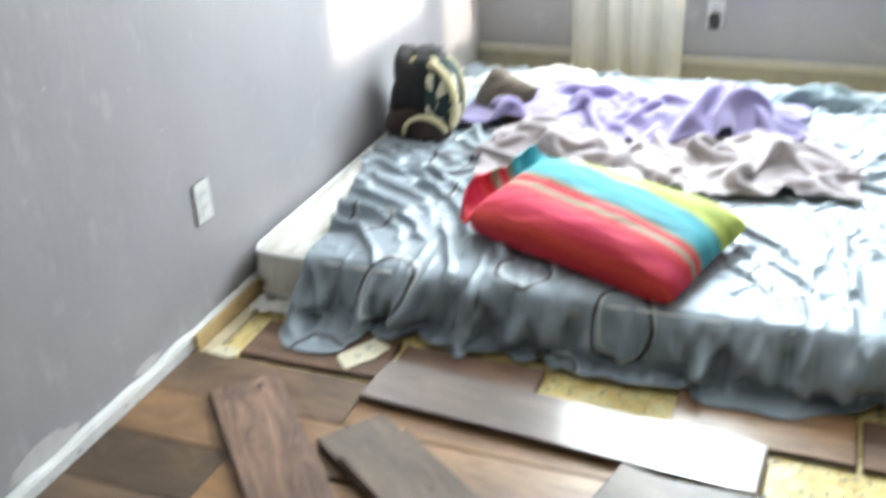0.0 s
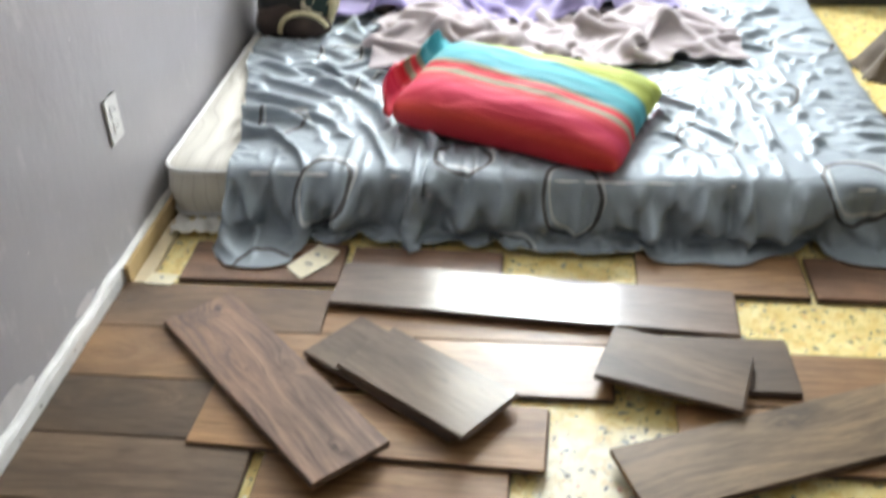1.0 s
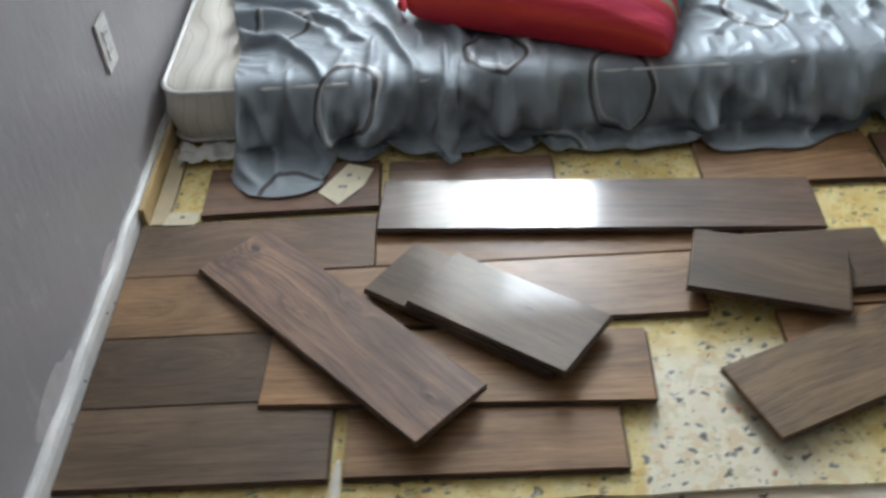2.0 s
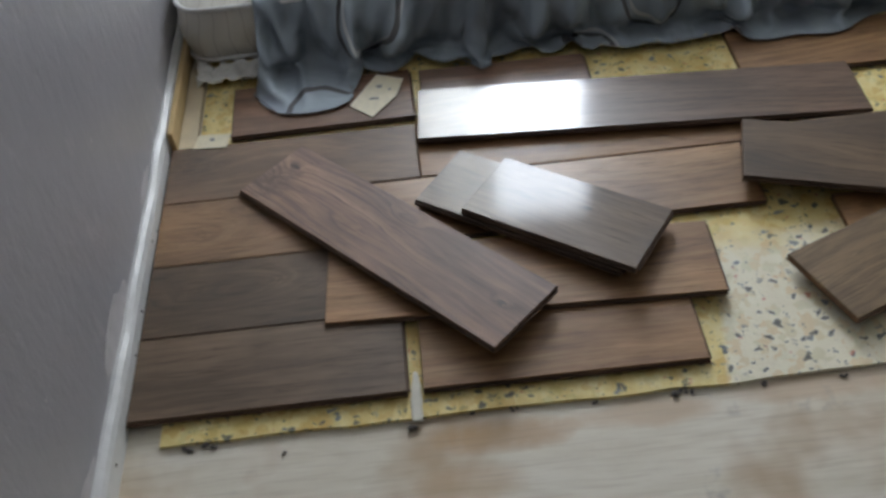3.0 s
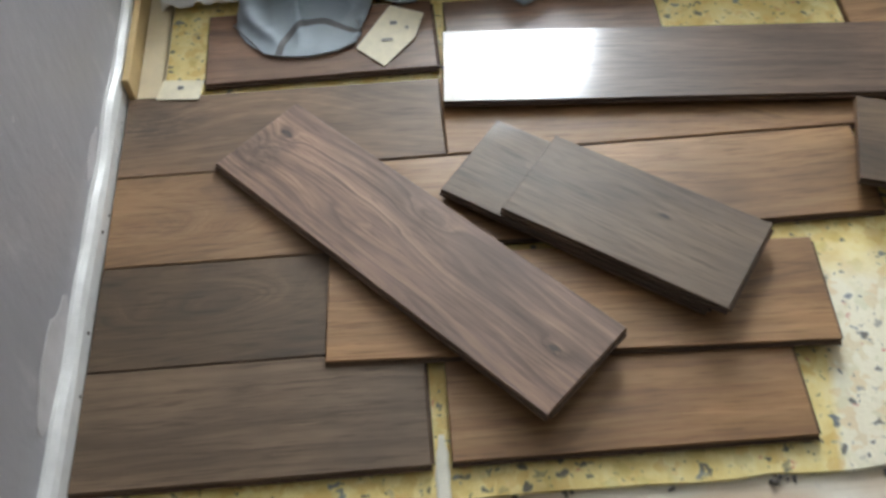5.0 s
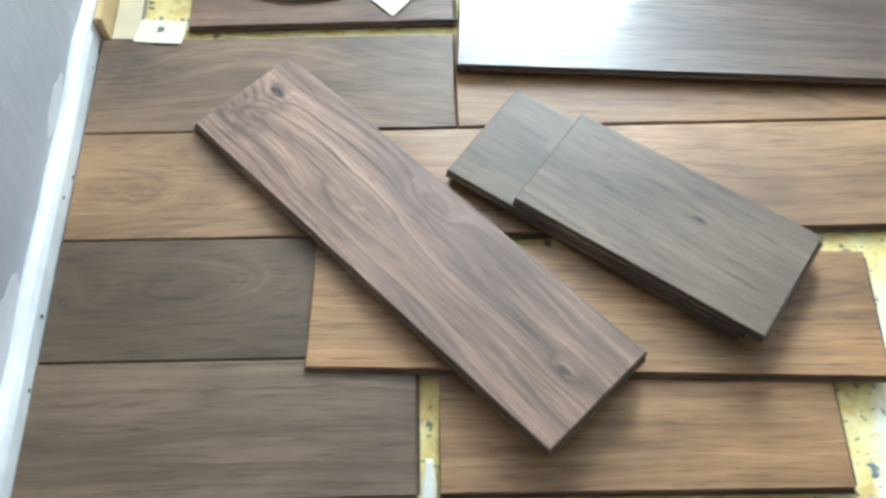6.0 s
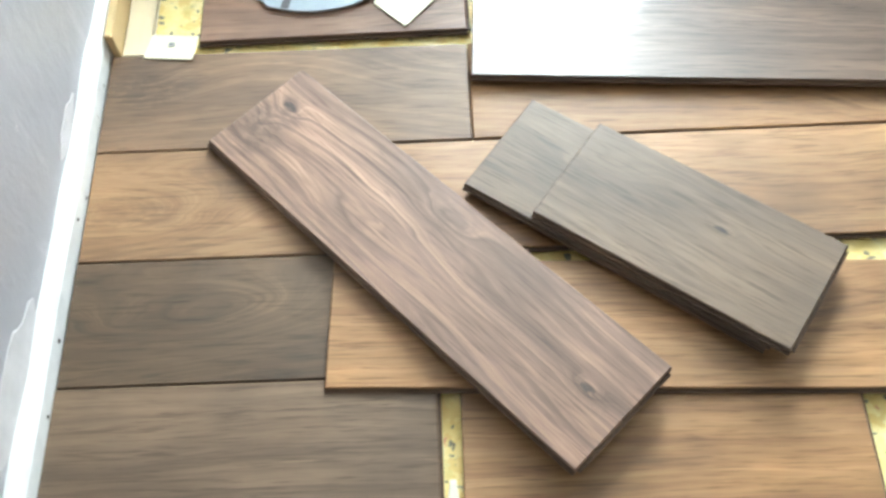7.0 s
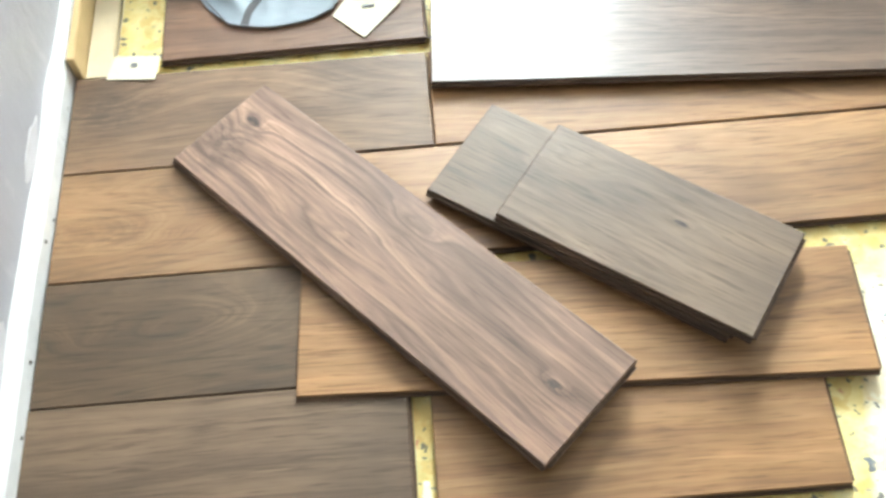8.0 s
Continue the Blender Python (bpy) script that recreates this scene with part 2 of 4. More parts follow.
def subfloor_wood():
    k = Nodes("bare_plywood", 0.62)
    v = k.coords()
    figure = k.noise(k.mapped(v, (1.2, 7, 1)), 2.2, 5, 0.6, 1.3)
    stain = k.noise(v, 2.8, 4, 0.6)
    fine = k.noise(k.mapped(v, (9, 180, 1)), 1, 2)
    col = k.ramp(figure, (0.3, (0.66, 0.59, 0.46)), (0.6, (0.82, 0.765, 0.645)))
    col = k.mix(k.ramp(stain, (0.56, 0.0), (0.72, 0.7)), col, (0.44, 0.27, 0.13))
    at = k.node("ShaderNodeSeparateXYZ", Vector=v)
    ragged = k.math("MULTIPLY", k.math("SUBTRACT", k.noise(v, 11, 4, 0.6), 0.5), 1.6)
    for gx, gy, rx, ry, amount in ((0.60, -0.085, 0.13, 0.035, 0.6), (0.83, -0.075, 0.14, 0.03, 0.45), (1.12, -0.06, 0.2, 0.03, 0.45), (0.55, -0.16, 0.10, 0.04, 0.4)):
        dx = k.math("DIVIDE", k.math("SUBTRACT", at.outputs[0], gx), rx)
        dy = k.math("DIVIDE", k.math("SUBTRACT", at.outputs[1], gy), ry)
        far = k.math("ADD", k.math("ADD", k.math("MULTIPLY", dx, dx), k.math("MULTIPLY", dy, dy)), ragged)
        col = k.mix(k.ramp(far, (0.2, amount), (1.3, 0.0)), col, (0.50, 0.27, 0.10))
    grey = k.noise(k.mapped(v, (1, 1, 1), (3, 7, 0)), 7, 4, 0.65)
    col = k.mix(k.ramp(grey, (0.64, 0.0), (0.74, 0.6)), col, (0.30, 0.28, 0.26))
    col = k.mix(k.ramp(fine, (0.3, 0.25), (0.5, 0.0)), col, (0.36, 0.26, 0.17))
    k.set("Base Color", col)
    k.bump(fine, 0.25, 0.001)
    return k.m


def foam_pad():
    """Yellow rebonded foam with dark and coloured flecks."""
    k = Nodes("yellow_foam_underlay", 0.7)
    k.set("Coat Weight", 0.5)
    k.set("Coat Roughness", 0.34)
    v = k.coords()
    warp = k.add(v, k.mapped(k.node("ShaderNodeTexNoise", Vector=v, Scale=60.0, Detail=3.0).outputs[1], (0.03, 0.03, 0.03)))
    tone = k.noise(v, 24, 4, 0.6)
    col = k.ramp(tone, (0.3, (0.74, 0.53, 0.16)), (0.55, (0.85, 0.69, 0.29)), (0.75, (0.91, 0.81, 0.48)))
    # brightly lit area of the foam, painted in as paler colour with a straight edge
    at = k.node("ShaderNodeSeparateXYZ", Vector=v)
    ragged = k.math("MULTIPLY", k.math("SUBTRACT", k.noise(v, 9, 4, 0.6), 0.5), 0.30)
    west = k.ramp(k.math("SUBTRACT", at.outputs[0], k.math("MULTIPLY_ADD", at.outputs[1], 0.2, 0.972)), (0.0, 0.0), (0.012, 1.0))
    east = k.ramp(k.math("ADD", k.math("SUBTRACT", at.outputs[0], 1.22), ragged), (0.0, 1.0), (0.16, 0.0))
    north = k.ramp(k.math("ADD", k.math("SUBTRACT", at.outputs[1], 0.22), k.math("MULTIPLY", ragged, 0.5)), (0.0, 1.0), (0.05, 0.0))
    lit_patch = k.math("MULTIPLY", k.math("MULTIPLY", west, east), north)
    col = k.mix(k.math("MULTIPLY", lit_patch, 0.9), col, k.mix(0.22, (0.95, 0.93, 0.82), col))
    pale = k.node("ShaderNodeTexVoronoi", Vector=warp, Scale=62.0)
    shade = k.ramp(k.node("ShaderNodeSeparateColor", Color=pale.outputs[1]).outputs[1], (0.62, (1, 1, 1)), (0.66, (0.84, 0.86, 0.78)), (0.85, (0.9, 0.78, 0.62)))
    col = k.mix(0.8, col, shade, "MULTIPLY")
    for scale, seed, hue, lim in ((40, 0.0, (0.05, 0.055, 0.062), 0.22), (78, 3.0, (0.08, 0.078, 0.07), 0.19), (27, 8.0, (0.14, 0.17, 0.20), 0.15), (30, 5.0, (0.62, 0.20, 0.12), 0.08)):
        cells = k.node("ShaderNodeTexVoronoi", Vector=k.mapped(warp, (1, 1.5, 1), (seed, seed * 0.7, 0)), Scale=float(scale))
        near = k.ramp(cells.outputs[0], (lim, 1.0), (lim + 0.09, 0.0))
        pick = k.ramp(k.node("ShaderNodeSeparateColor", Color=cells.outputs[1]).outputs[0], (0.6, 0.0), (0.66, 0.85))
        col = k.mix(k.math("MULTIPLY", near, pick), col, hue)
    k.set("Base Color", col)
    k.bump(k.noise(v, 190, 3), 0.5, 0.002)
    return k.m


def cloth(name, base, second, rough=0.85, weave=900.0, sheen=0.3):
    k = Nodes(name, rough)
    v = k.coords()
    n = k.noise(v, 9, 4)
    k.set("Base Color", k.ramp(n, (0.35, base), (0.65, second)))
    k.set("Sheen Weight", sheen)
    k.bump(k.noise(v, weave * 0.4, 2), 0.25, 0.0008)
    return k.m


def plain(name, base, rough=0.5, metal=0.0, grain=60.0):
    k = Nodes(name, rough, metal)
    n = k.noise(k.coords(), grain, 3)
    k.set("Base Color", k.ramp(n, (0.3, tuple(c * 0.86 for c in base)), (0.7, base)))
    k.bump(n, 0.1, 0.001)
    return k.m


WALL, TRIM, SUBFLOOR, PAD = wall_paint(), white_paint(), subfloor_wood(), foam_pad()
PLASTIC = plain("white_plastic", (0.80, 0.80, 0.78), 0.3)
CEILING = plain("white_ceiling_paint", (0.5, 0.49, 0.47), 0.8)
BLACK = plain("black_plastic", (0.02, 0.02, 0.022), 0.35)
DARK_SLOT = plain("dark_slot", (0.03, 0.03, 0.03), 0.6)
PINE = plain("raw_pine", (0.62, 0.44, 0.22), 0.6, 0.0, 25.0)
PAPER = plain("cream_card", (0.86, 0.78, 0.58), 0.55)
SILVER = plain("silver_frame", (0.62, 0.62, 0.62), 0.35, 0.3)


# ---- building helpers ----
def part(name, bm, material, parent=None, label="", smooth=False):
    """One mesh object out of a bmesh, under a thing where a parent is given."""
    me = bpy.data.meshes.new(name)
    bm.normal_update()
    bm.to_mesh(me)
    bm.free()
    for mt in (material if isinstance(material, (list, tuple)) else [material]):
        me.materials.append(mt)
    if smooth:
        for p in me.polygons:
            p.use_smooth = True
    ob = new(name, me)
    ob.parent = parent
    if label:
        ob["label"] = label
    return ob


def add_box(bm, x0, x1, y0, y1, z0, z1, bevel=0.0, segments=2):
    res = bmesh.ops.create_cube(bm, size=1.0, matrix=Matrix.LocRotScale(((x0 + x1) / 2, (y0 + y1) / 2, (z0 + z1) / 2), None, (x1 - x0, y1 - y0, z1 - z0)))
    if bevel:
        edges = list({e for v in res["verts"] for e in v.link_edges})
        bmesh.ops.bevel(bm, geom=edges, offset=bevel, segments=segments, affect="EDGES", clamp_overlap=True)
    return bm


def boxed(*args, **kw):
    return add_box(bmesh.new(), *args, **kw)


def tube_along(points, radius, sides=8):
    bm, rings = bmesh.new(), []
    for i, p in enumerate(points):
        a, b = Vector(points[max(i - 1, 0)]), Vector(points[min(i + 1, len(points) - 1)])
        q = (b - a).to_track_quat("Z", "Y")
        rings.append([bm.verts.new(Vector(p) + q @ Vector((radius * math.cos(s * math.tau / sides), radius * math.sin(s * math.tau / sides), 0))) for s in range(sides)])
    for r0, r1 in zip(rings, rings[1:]):
        for s in range(sides):
            bm.faces.new((r0[s], r0[(s + 1) % sides], r1[(s + 1) % sides], r1[s]))
    bm.faces.new(rings[0][::-1]), bm.faces.new(rings[-1])
    return bm


def sheet(rows, uvs=None):
    """A mesh out of a grid of points (rows of equal length; None leaves a hole)."""
    bm = bmesh.new()
    vs = [[bm.verts.new(p) if p is not None else None for p in row] for row in rows]
    layer = bm.loops.layers.uv.new("cloth")
    for i in range(len(rows) - 1):
        for j in range(len(rows[0]) - 1):
            idx = ((i, j), (i, j + 1), (i + 1, j + 1), (i + 1, j))
            quad = [vs[a][b] for a, b in idx]
            if all(quad):
                face = bm.faces.new(quad)
                if uvs:
                    for loop, (a, b) in zip(face.loops, idx):
                        loop[layer].uv = uvs[a][b]
    return bm


def fold(x, y, seed, sx=1.0, sy=1.0):
    """Ridged noise in 0..1: sharp crests between soft hollows."""
    n = noise.noise(Vector((x * sx + seed, y * sy - seed, seed * 0.37)))
    return 1.0 - min(abs(n) * 2.2, 1.0)


def smooth01(a, b, x):
    u = min(max((x - a) / (b - a), 0.0), 1.0)
    return u * u * (3 - 2 * u)


# ---- structure ----
floor = tagged(part("floor", boxed(-0.1, ROOM_X, ROOM_Y, WALL_Y, -0.05, 0.0), SUBFLOOR), "bare pale plywood subfloor, stained and scuffed", "floor", kind="structure")
tagged(part("wall_west", boxed(-0.12, 0.0, ROOM_Y, WALL_Y, 0.0, ROOM_Z), WALL), "scuffed pale grey painted wall", "wall", kind="structure")
bm = bmesh.new()
x0, x1, z0, z1 = WIN
for box in ((-0.12, x0, 0, ROOM_Z), (x1, ROOM_X, 0, ROOM_Z), (x0, x1, 0, z0), (x0, x1, z1, ROOM_Z)):
    add_box(bm, box[0], box[1], WALL_Y, WALL_Y + 0.14, box[2], box[3])
tagged(part("wall_north", bm, WALL), "grey painted wall with the window behind the bed", "wall", kind="structure")
bm = bmesh.new()
for box in ((ROOM_Y, WIN_S[0], 0, ROOM_Z), (WIN_S[1], WIN_E[0], 0, ROOM_Z), (WIN_E[1], WALL_Y + 0.14, 0, ROOM_Z), (WIN_E[0], WIN_E[1], 0, WIN_E[2]), (WIN_E[0], WIN_E[1], WIN_E[3], ROOM_Z),
            (WIN_S[0], WIN_S[1], 0, WIN_S[2]), (WIN_S[0], WIN_S[1], WIN_S[3], ROOM_Z)):
    add_box(bm, ROOM_X, ROOM_X + 0.12, box[0], box[1], box[2], box[3])
tagged(part("wall_east", bm, WALL), "grey painted wall", "wall", kind="structure")
tagged(part("wall_south", boxed(-0.12, ROOM_X + 0.12, ROOM_Y - 0.12, ROOM_Y, 0, ROOM_Z), WALL), "grey painted wall", "wall", kind="structure")
tagged(part("ceiling", boxed(-0.12, ROOM_X + 0.12, ROOM_Y - 0.12, WALL_Y + 0.14, ROOM_Z, ROOM_Z + 0.1), CEILING), "white painted ceiling", "ceiling", kind="structure")

window = tagged(new("window_1"), "white framed window letting in daylight", "window", kind="structure")
window.location = ((x0 + x1) / 2, WALL_Y, z0)
hw, hh = (x1 - x0) / 2, z1 - z0
bm = bmesh.new()
for b in ((-hw, -hw + 0.04, 0, hh), (hw - 0.04, hw, 0, hh), (-hw + 0.04, hw - 0.04, 0, 0.04), (-hw + 0.04, hw - 0.04, hh - 0.04, hh)):
    add_box(bm, b[0], b[1], 0.09, 0.13, b[2], b[3], bevel=0.004)
part("window_frame", bm, TRIM, window)
part("window_sill", boxed(-hw + 0.002, hw + 0.04, -0.02, 0.0, -0.03, -0.003, bevel=0.005), TRIM, window)

# baseboard along the near wall: painted up to the bed, raw pine behind it
def trim_run(name, y0, y1, height, thick, mat, label):
    prof = [(0.0, 0.0), (thick, 0.0), (thick, height * 0.78), (thick * 0.75, height * 0.93), (thick * 0.3, height), (0.0, height)]
    bm, rings = bmesh.new(), []
    steps = max(2, int((y1 - y0) / 0.02))
    for i in range(steps + 1):
        y = y0 + (y1 - y0) * i / steps
        w = 0.0015 * noise.noise(Vector((y * 5, 0.3, 0)))
        lift = 1 + 0.16 * noise.noise(Vector((y * 9, 4.0, 0)))
        rings.append([bm.verts.new((px + (w if px else 0) + 0.0005, y, pz * (lift if pz > height * 0.9 else 1))) for px, pz in prof])
    for a, b in zip(rings, rings[1:]):
        for s in range(len(prof)):
            bm.faces.new((a[s], b[s], b[(s + 1) % len(prof)], a[(s + 1) % len(prof)]))
    bm.faces.new(rings[0]), bm.faces.new(rings[-1][::-1])
    return tagged(part(name, bm, mat), label, "baseboard", kind="structure")


baseboard = trim_run("baseboard", ROOM_Y, WALL_Y - 0.04, 0.059, 0.019, TRIM, "narrow chipped white baseboard along the grey wall")
for ny, nz in ((0.425, 0.022), (0.385, 0.036), (0.222, 0.03), (0.13, 0.026), (-0.08, 0.03)):
    bm = bmesh.new()
    bmesh.ops.create_cone(bm, cap_ends=True, segments=8, radius1=0.003, radius2=0.0022, depth=0.002, matrix=pose(0.0200, ny, nz, 0, 90, 0))
    part("nail_head", bm, plain("rusty_nail", (0.09, 0.07, 0.055), 0.6, 0.4), baseboard)
# patches where the paint has come off above the baseboard
PLASTER = plain("bare_plaster", (0.58, 0.555, 0.55), 0.8, 0.0, 40.0)
for py, pz, ry, rz, seed in ((0.145, 0.074, 0.095, 0.038, 2.0), (0.50, 0.070, 0.05, 0.012, 5.0), (-0.22, 0.066, 0.12, 0.022, 8.0)):
    bm = bmesh.new()
    ring = []
    for i in range(26):
        a = i * math.tau / 26
        r = 1 + 0.45 * noise.noise(Vector((math.cos(a) * 1.5 + seed, math.sin(a) * 1.5, seed)))
        ring.append(bm.verts.new((0.0013, py + ry * r * math.cos(a), max(pz + rz * r * math.sin(a), 0.03))))
    bm.faces.new(ring)
    ext = bmesh.ops.extrude_face_region(bm, geom=bm.faces[:])
    bmesh.ops.translate(bm, vec=(-0.0012, 0, 0), verts=[v for v in ext["geom"] if isinstance(v, bmesh.types.BMVert)])
    bmesh.ops.recalc_face_normals(bm, faces=bm.faces[:])
    tagged(part("plaster_patch", bm, PLASTER), "bare plaster patch where grey paint has peeled", "plaster", kind="structure")
def pine_strip():
    bm = bmesh.new()
    add_box(bm, 0.0208, 0.0315, 0.664, 2.6, 0.0, 0.058, bevel=0.0015)
    return tagged(part("pine_strip", bm, PINE), "unpainted pine strip standing between baseboard and mattress", "wood strip")


pine_strip()

bm = bmesh.new()
add_box(bm, 0.0, ROOM_X, WALL_Y - 0.02, WALL_Y - 0.001, 0.0, 0.155, bevel=0.003)
tall = tagged(part("baseboard_tall", bm, white_paint("beige_baseboard_paint", (0.30, 0.285, 0.25), False)), "tall grey-beige baseboard with a cream moulded cap", "baseboard", kind="structure")
part("cap", boxed(0.0, ROOM_X, WALL_Y - 0.035, WALL_Y - 0.001, 0.157, 0.185, bevel=0.006), white_paint("cream_cap_paint", (0.5, 0.475, 0.415), False), tall, "cream moulded cap")


# ---- underlay and laid planks ----
def underlay(name, x0, x1, y0, y1, label):
    nx, ny = int((x1 - x0) / 0.05), max(3, int((y1 - y0) / 0.05))
    rows = []
    for j in range(ny + 1):
        row = []
        for i in range(nx + 1):
            x, y = x0 + (x1 - x0) * i / nx, y0 + (y1 - y0) * j / ny
            if j == 0:
                y += 0.006 * noise.noise(Vector((x * 14, 1.7, 0)))
            row.append((x, y, 0.0072))
        rows.append(row)
    bm = sheet(rows)
    base = bmesh.ops.extrude_face_region(bm, geom=bm.faces[:])
    bmesh.ops.translate(bm, vec=(0, 0, -0.0068), verts=[v for v in base["geom"] if isinstance(v, bmesh.types.BMVert)])
    bmesh.ops.recalc_face_normals(bm, faces=bm.faces[:])
    return tagged(part(name, bm, PAD), label, "underlay", kind="structure")


underlay("underlay", 0.074, 3.2, -0.04, 2.97, "yellow foam underlay flecked with dark crumbs on the subfloor")

THICK = 0.0135


def plank_mesh(length, width=0.165, ends=True):
    """A tongue-and-groove plank, centred, its long side along x: eased top edges, tongue in front, groove behind."""
    w, t = width / 2, THICK
    e, tg = 0.0016, 0.004
    prof = [(-w, 0.0), (-w, t * 0.30), (-w - tg, t * 0.34), (-w - tg, t * 0.60), (-w, t * 0.64), (-w, t - e), (-w + e, t), (w - e, t), (w, t - e), (w, t * 0.66), (w - 0.005, t * 0.62), (w - 0.005, t * 0.36), (w, t * 0.32), (w, 0.0)]
    bm, rings = bmesh.new(), []
    for x, inset in ((-length / 2, e), (-length / 2 + e, 0.0), (length / 2 - e, 0.0), (length / 2, e)):
        rings.append([bm.verts.new((x, y, z - (inset if z > t * 0.9 else 0))) for y, z in prof])
    for a, b in zip(rings, rings[1:]):
        for s in range(len(prof)):
            f = bm.faces.new((a[s], a[(s + 1) % len(prof)], b[(s + 1) % len(prof)], b[s]))
            f.material_index = 0 if s in (5, 6, 7) else 1
    for r, flip in ((rings[0], False), (rings[-1], True)):
        f = bm.faces.new(r[::-1] if flip else r)
        f.material_index = 2
    if ends:
        add_box(bm, length / 2, length / 2 + tg, -w + 0.004, w - 0.006, t * 0.35, t * 0.6)
        for f in bm.faces[-6:]:
            f.material_index = 1
    bmesh.ops.recalc_face_normals(bm, faces=bm.faces[:])
    return bm


def laid_plank(xa, xb, y0, mat, turn=0.0, lift=0.0, width=0.1635):
    ob = part("plank", plank_mesh(xb - xa, width), [mat, WALNUT_EDGE, WALNUT_END], floor)
    ob.matrix_basis = pose((xa + xb) / 2, y0 + 0.0825, 0.0074 + lift, 0, 0, turn)
    return ob


W = 0.165
laid_plank(0.020, 0.466, 0.0, WALNUT_TAUPE)
laid_plank(0.492, 0.950, 0.0, WALNUT_LIGHT, -0.4)
laid_plank(0.021, 0.343, W, WALNUT_DARK_SWIRL)
laid_plank(0.022, 0.380, 2 * W, WALNUT_LIGHT_SWIRL)
laid_plank(0.3815, 1.148, 2 * W, WALNUT_SHEEN, 0.25)
laid_plank(0.022, 0.523, 3 * W, WALNUT_MID)
laid_plank(0.5245, 1.26, 3 * W + 0.002, WALNUT_LIGHT, 0.25)
laid_plank(0.142, 0.524, 0.682, WALNUT_RED, 0.8)
laid_plank(0.543, 0.905, 0.676, WALNUT_RED, -0.2)
laid_plank(1.222, 1.604, 0.700, WALNUT_LIGHT, -1.0)
laid_plank(1.618, 2.30, 0.693, WALNUT_RED, -0.4)
laid_plank(1.268, 2.10, W, WALNUT_LIGHT)
laid_plank(1.33, 2.20, 2 * W + 0.004, WALNUT_LIGHT)


# ---- loose planks ----
def loose_plank(ends, mat, label, z_start, z_end, width=0.165, roll=0.0):
    """A plank lying loose: the middles of its two ends (x, y) and the height of its underside there."""
    (xa, ya), (xb, yb) = ends
    a, b = Vector((xa, ya, z_start)), Vector((xb, yb, z_end))
    d = b - a
    ob = part("loose_plank", plank_mesh(d.length, width), [mat, WALNUT_EDGE, WALNUT_END])
    yaw, pitch = math.degrees(math.atan2(d.y, d.x)), -math.degrees(math.asin(d.z / d.length))
    ob.matrix_basis = pose(*((a + b) / 2), roll, pitch, yaw)
    return tagged(ob, label, "plank", group="loose floor planks")


Z1 = 0.0214
loose_plank(((0.340, 0.234), (1.017, 0.206)), WALNUT_LIGHT, "light brown walnut plank half slotted into its row", 0.0145, 0.0185)
loose_plank(((0.531, 0.669), (1.424, 0.610)), WALNUT_GLOSS, "long glossy walnut plank lying on the laid floor", Z1 + 0.0025, Z1 + 0.0025, roll=-1.8)
loose_plank(((0.235, 0.555), (0.671, 0.092)), WALNUT_FIGURED, "walnut plank with swirling grain lying across others", 0.0215, 0.047)
loose_plank(((0.5575, 0.479), (0.890, 0.235)), WALNUT_GREY, "lower walnut plank of a small stack", 0.0248, 0.0388, roll=-2.0)
loose_plank(((0.640, 0.425), (0.9125, 0.2255)), WALNUT_KNOTTY, "greyish walnut plank stacked on another, dark knot", 0.0408, 0.0528, roll=-2.0)
loose_plank(((1.132, 0.444), (1.407, 0.363)), WALNUT_DARK, "short dark walnut offcut propped on another plank", 0.043, 0.040)
loose_plank(((1.20, 0.44), (1.511, 0.444)), WALNUT_DARK, "short dark walnut offcut lying on the laid floor", 0.0216, 0.0216)
loose_plank(((1.1635, 0.107), (1.72, 0.3335)), WALNUT_SMOKY, "long brown walnut plank lying askew on the underlay", 0.0235, 0.0215)


# ---- paper scraps ----
def card(name, corners, z, label, marks):
    """A thin paper piece from its corners on the floor, slightly curled, with small printed bars."""
    cx, cy = sum(c[0] for c in corners) / len(corners), sum(c[1] for c in corners) / len(corners)
    bm = bmesh.new()
    top = [bm.verts.new((x - cx, y - cy, 0.0014 + 0.002 * (i % 2))) for i, (x, y) in enumerate(corners)]
    low = [bm.verts.new((x - cx, y - cy, 0.0002 + 0.002 * (i % 2))) for i, (x, y) in enumerate(corners)]
    hub, hub_low = bm.verts.new((0, 0, 0.0022)), bm.verts.new((0, 0, 0.0008))
    for i in range(len(corners)):
        k_ = (i + 1) % len(corners)
        bm.faces.new((top[i], top[k_], hub)), bm.faces.new((low[k_], low[i], hub_low)), bm.faces.new((low[i], low[k_], top[k_], top[i]))
    bmesh.ops.recalc_face_normals(bm, faces=bm.faces[:])
    ob = part(name, bm, PAPER)
    ob.location = (cx, cy, z)
    for mx_, my_, w_, h_ in marks:
        part("printed_mark", boxed(mx_ - w_ / 2, mx_ + w_ / 2, my_ - h_ / 2, my_ + h_ / 2, 0.0030, 0.0035), INK, ob)
    return tagged(ob, label, "card")


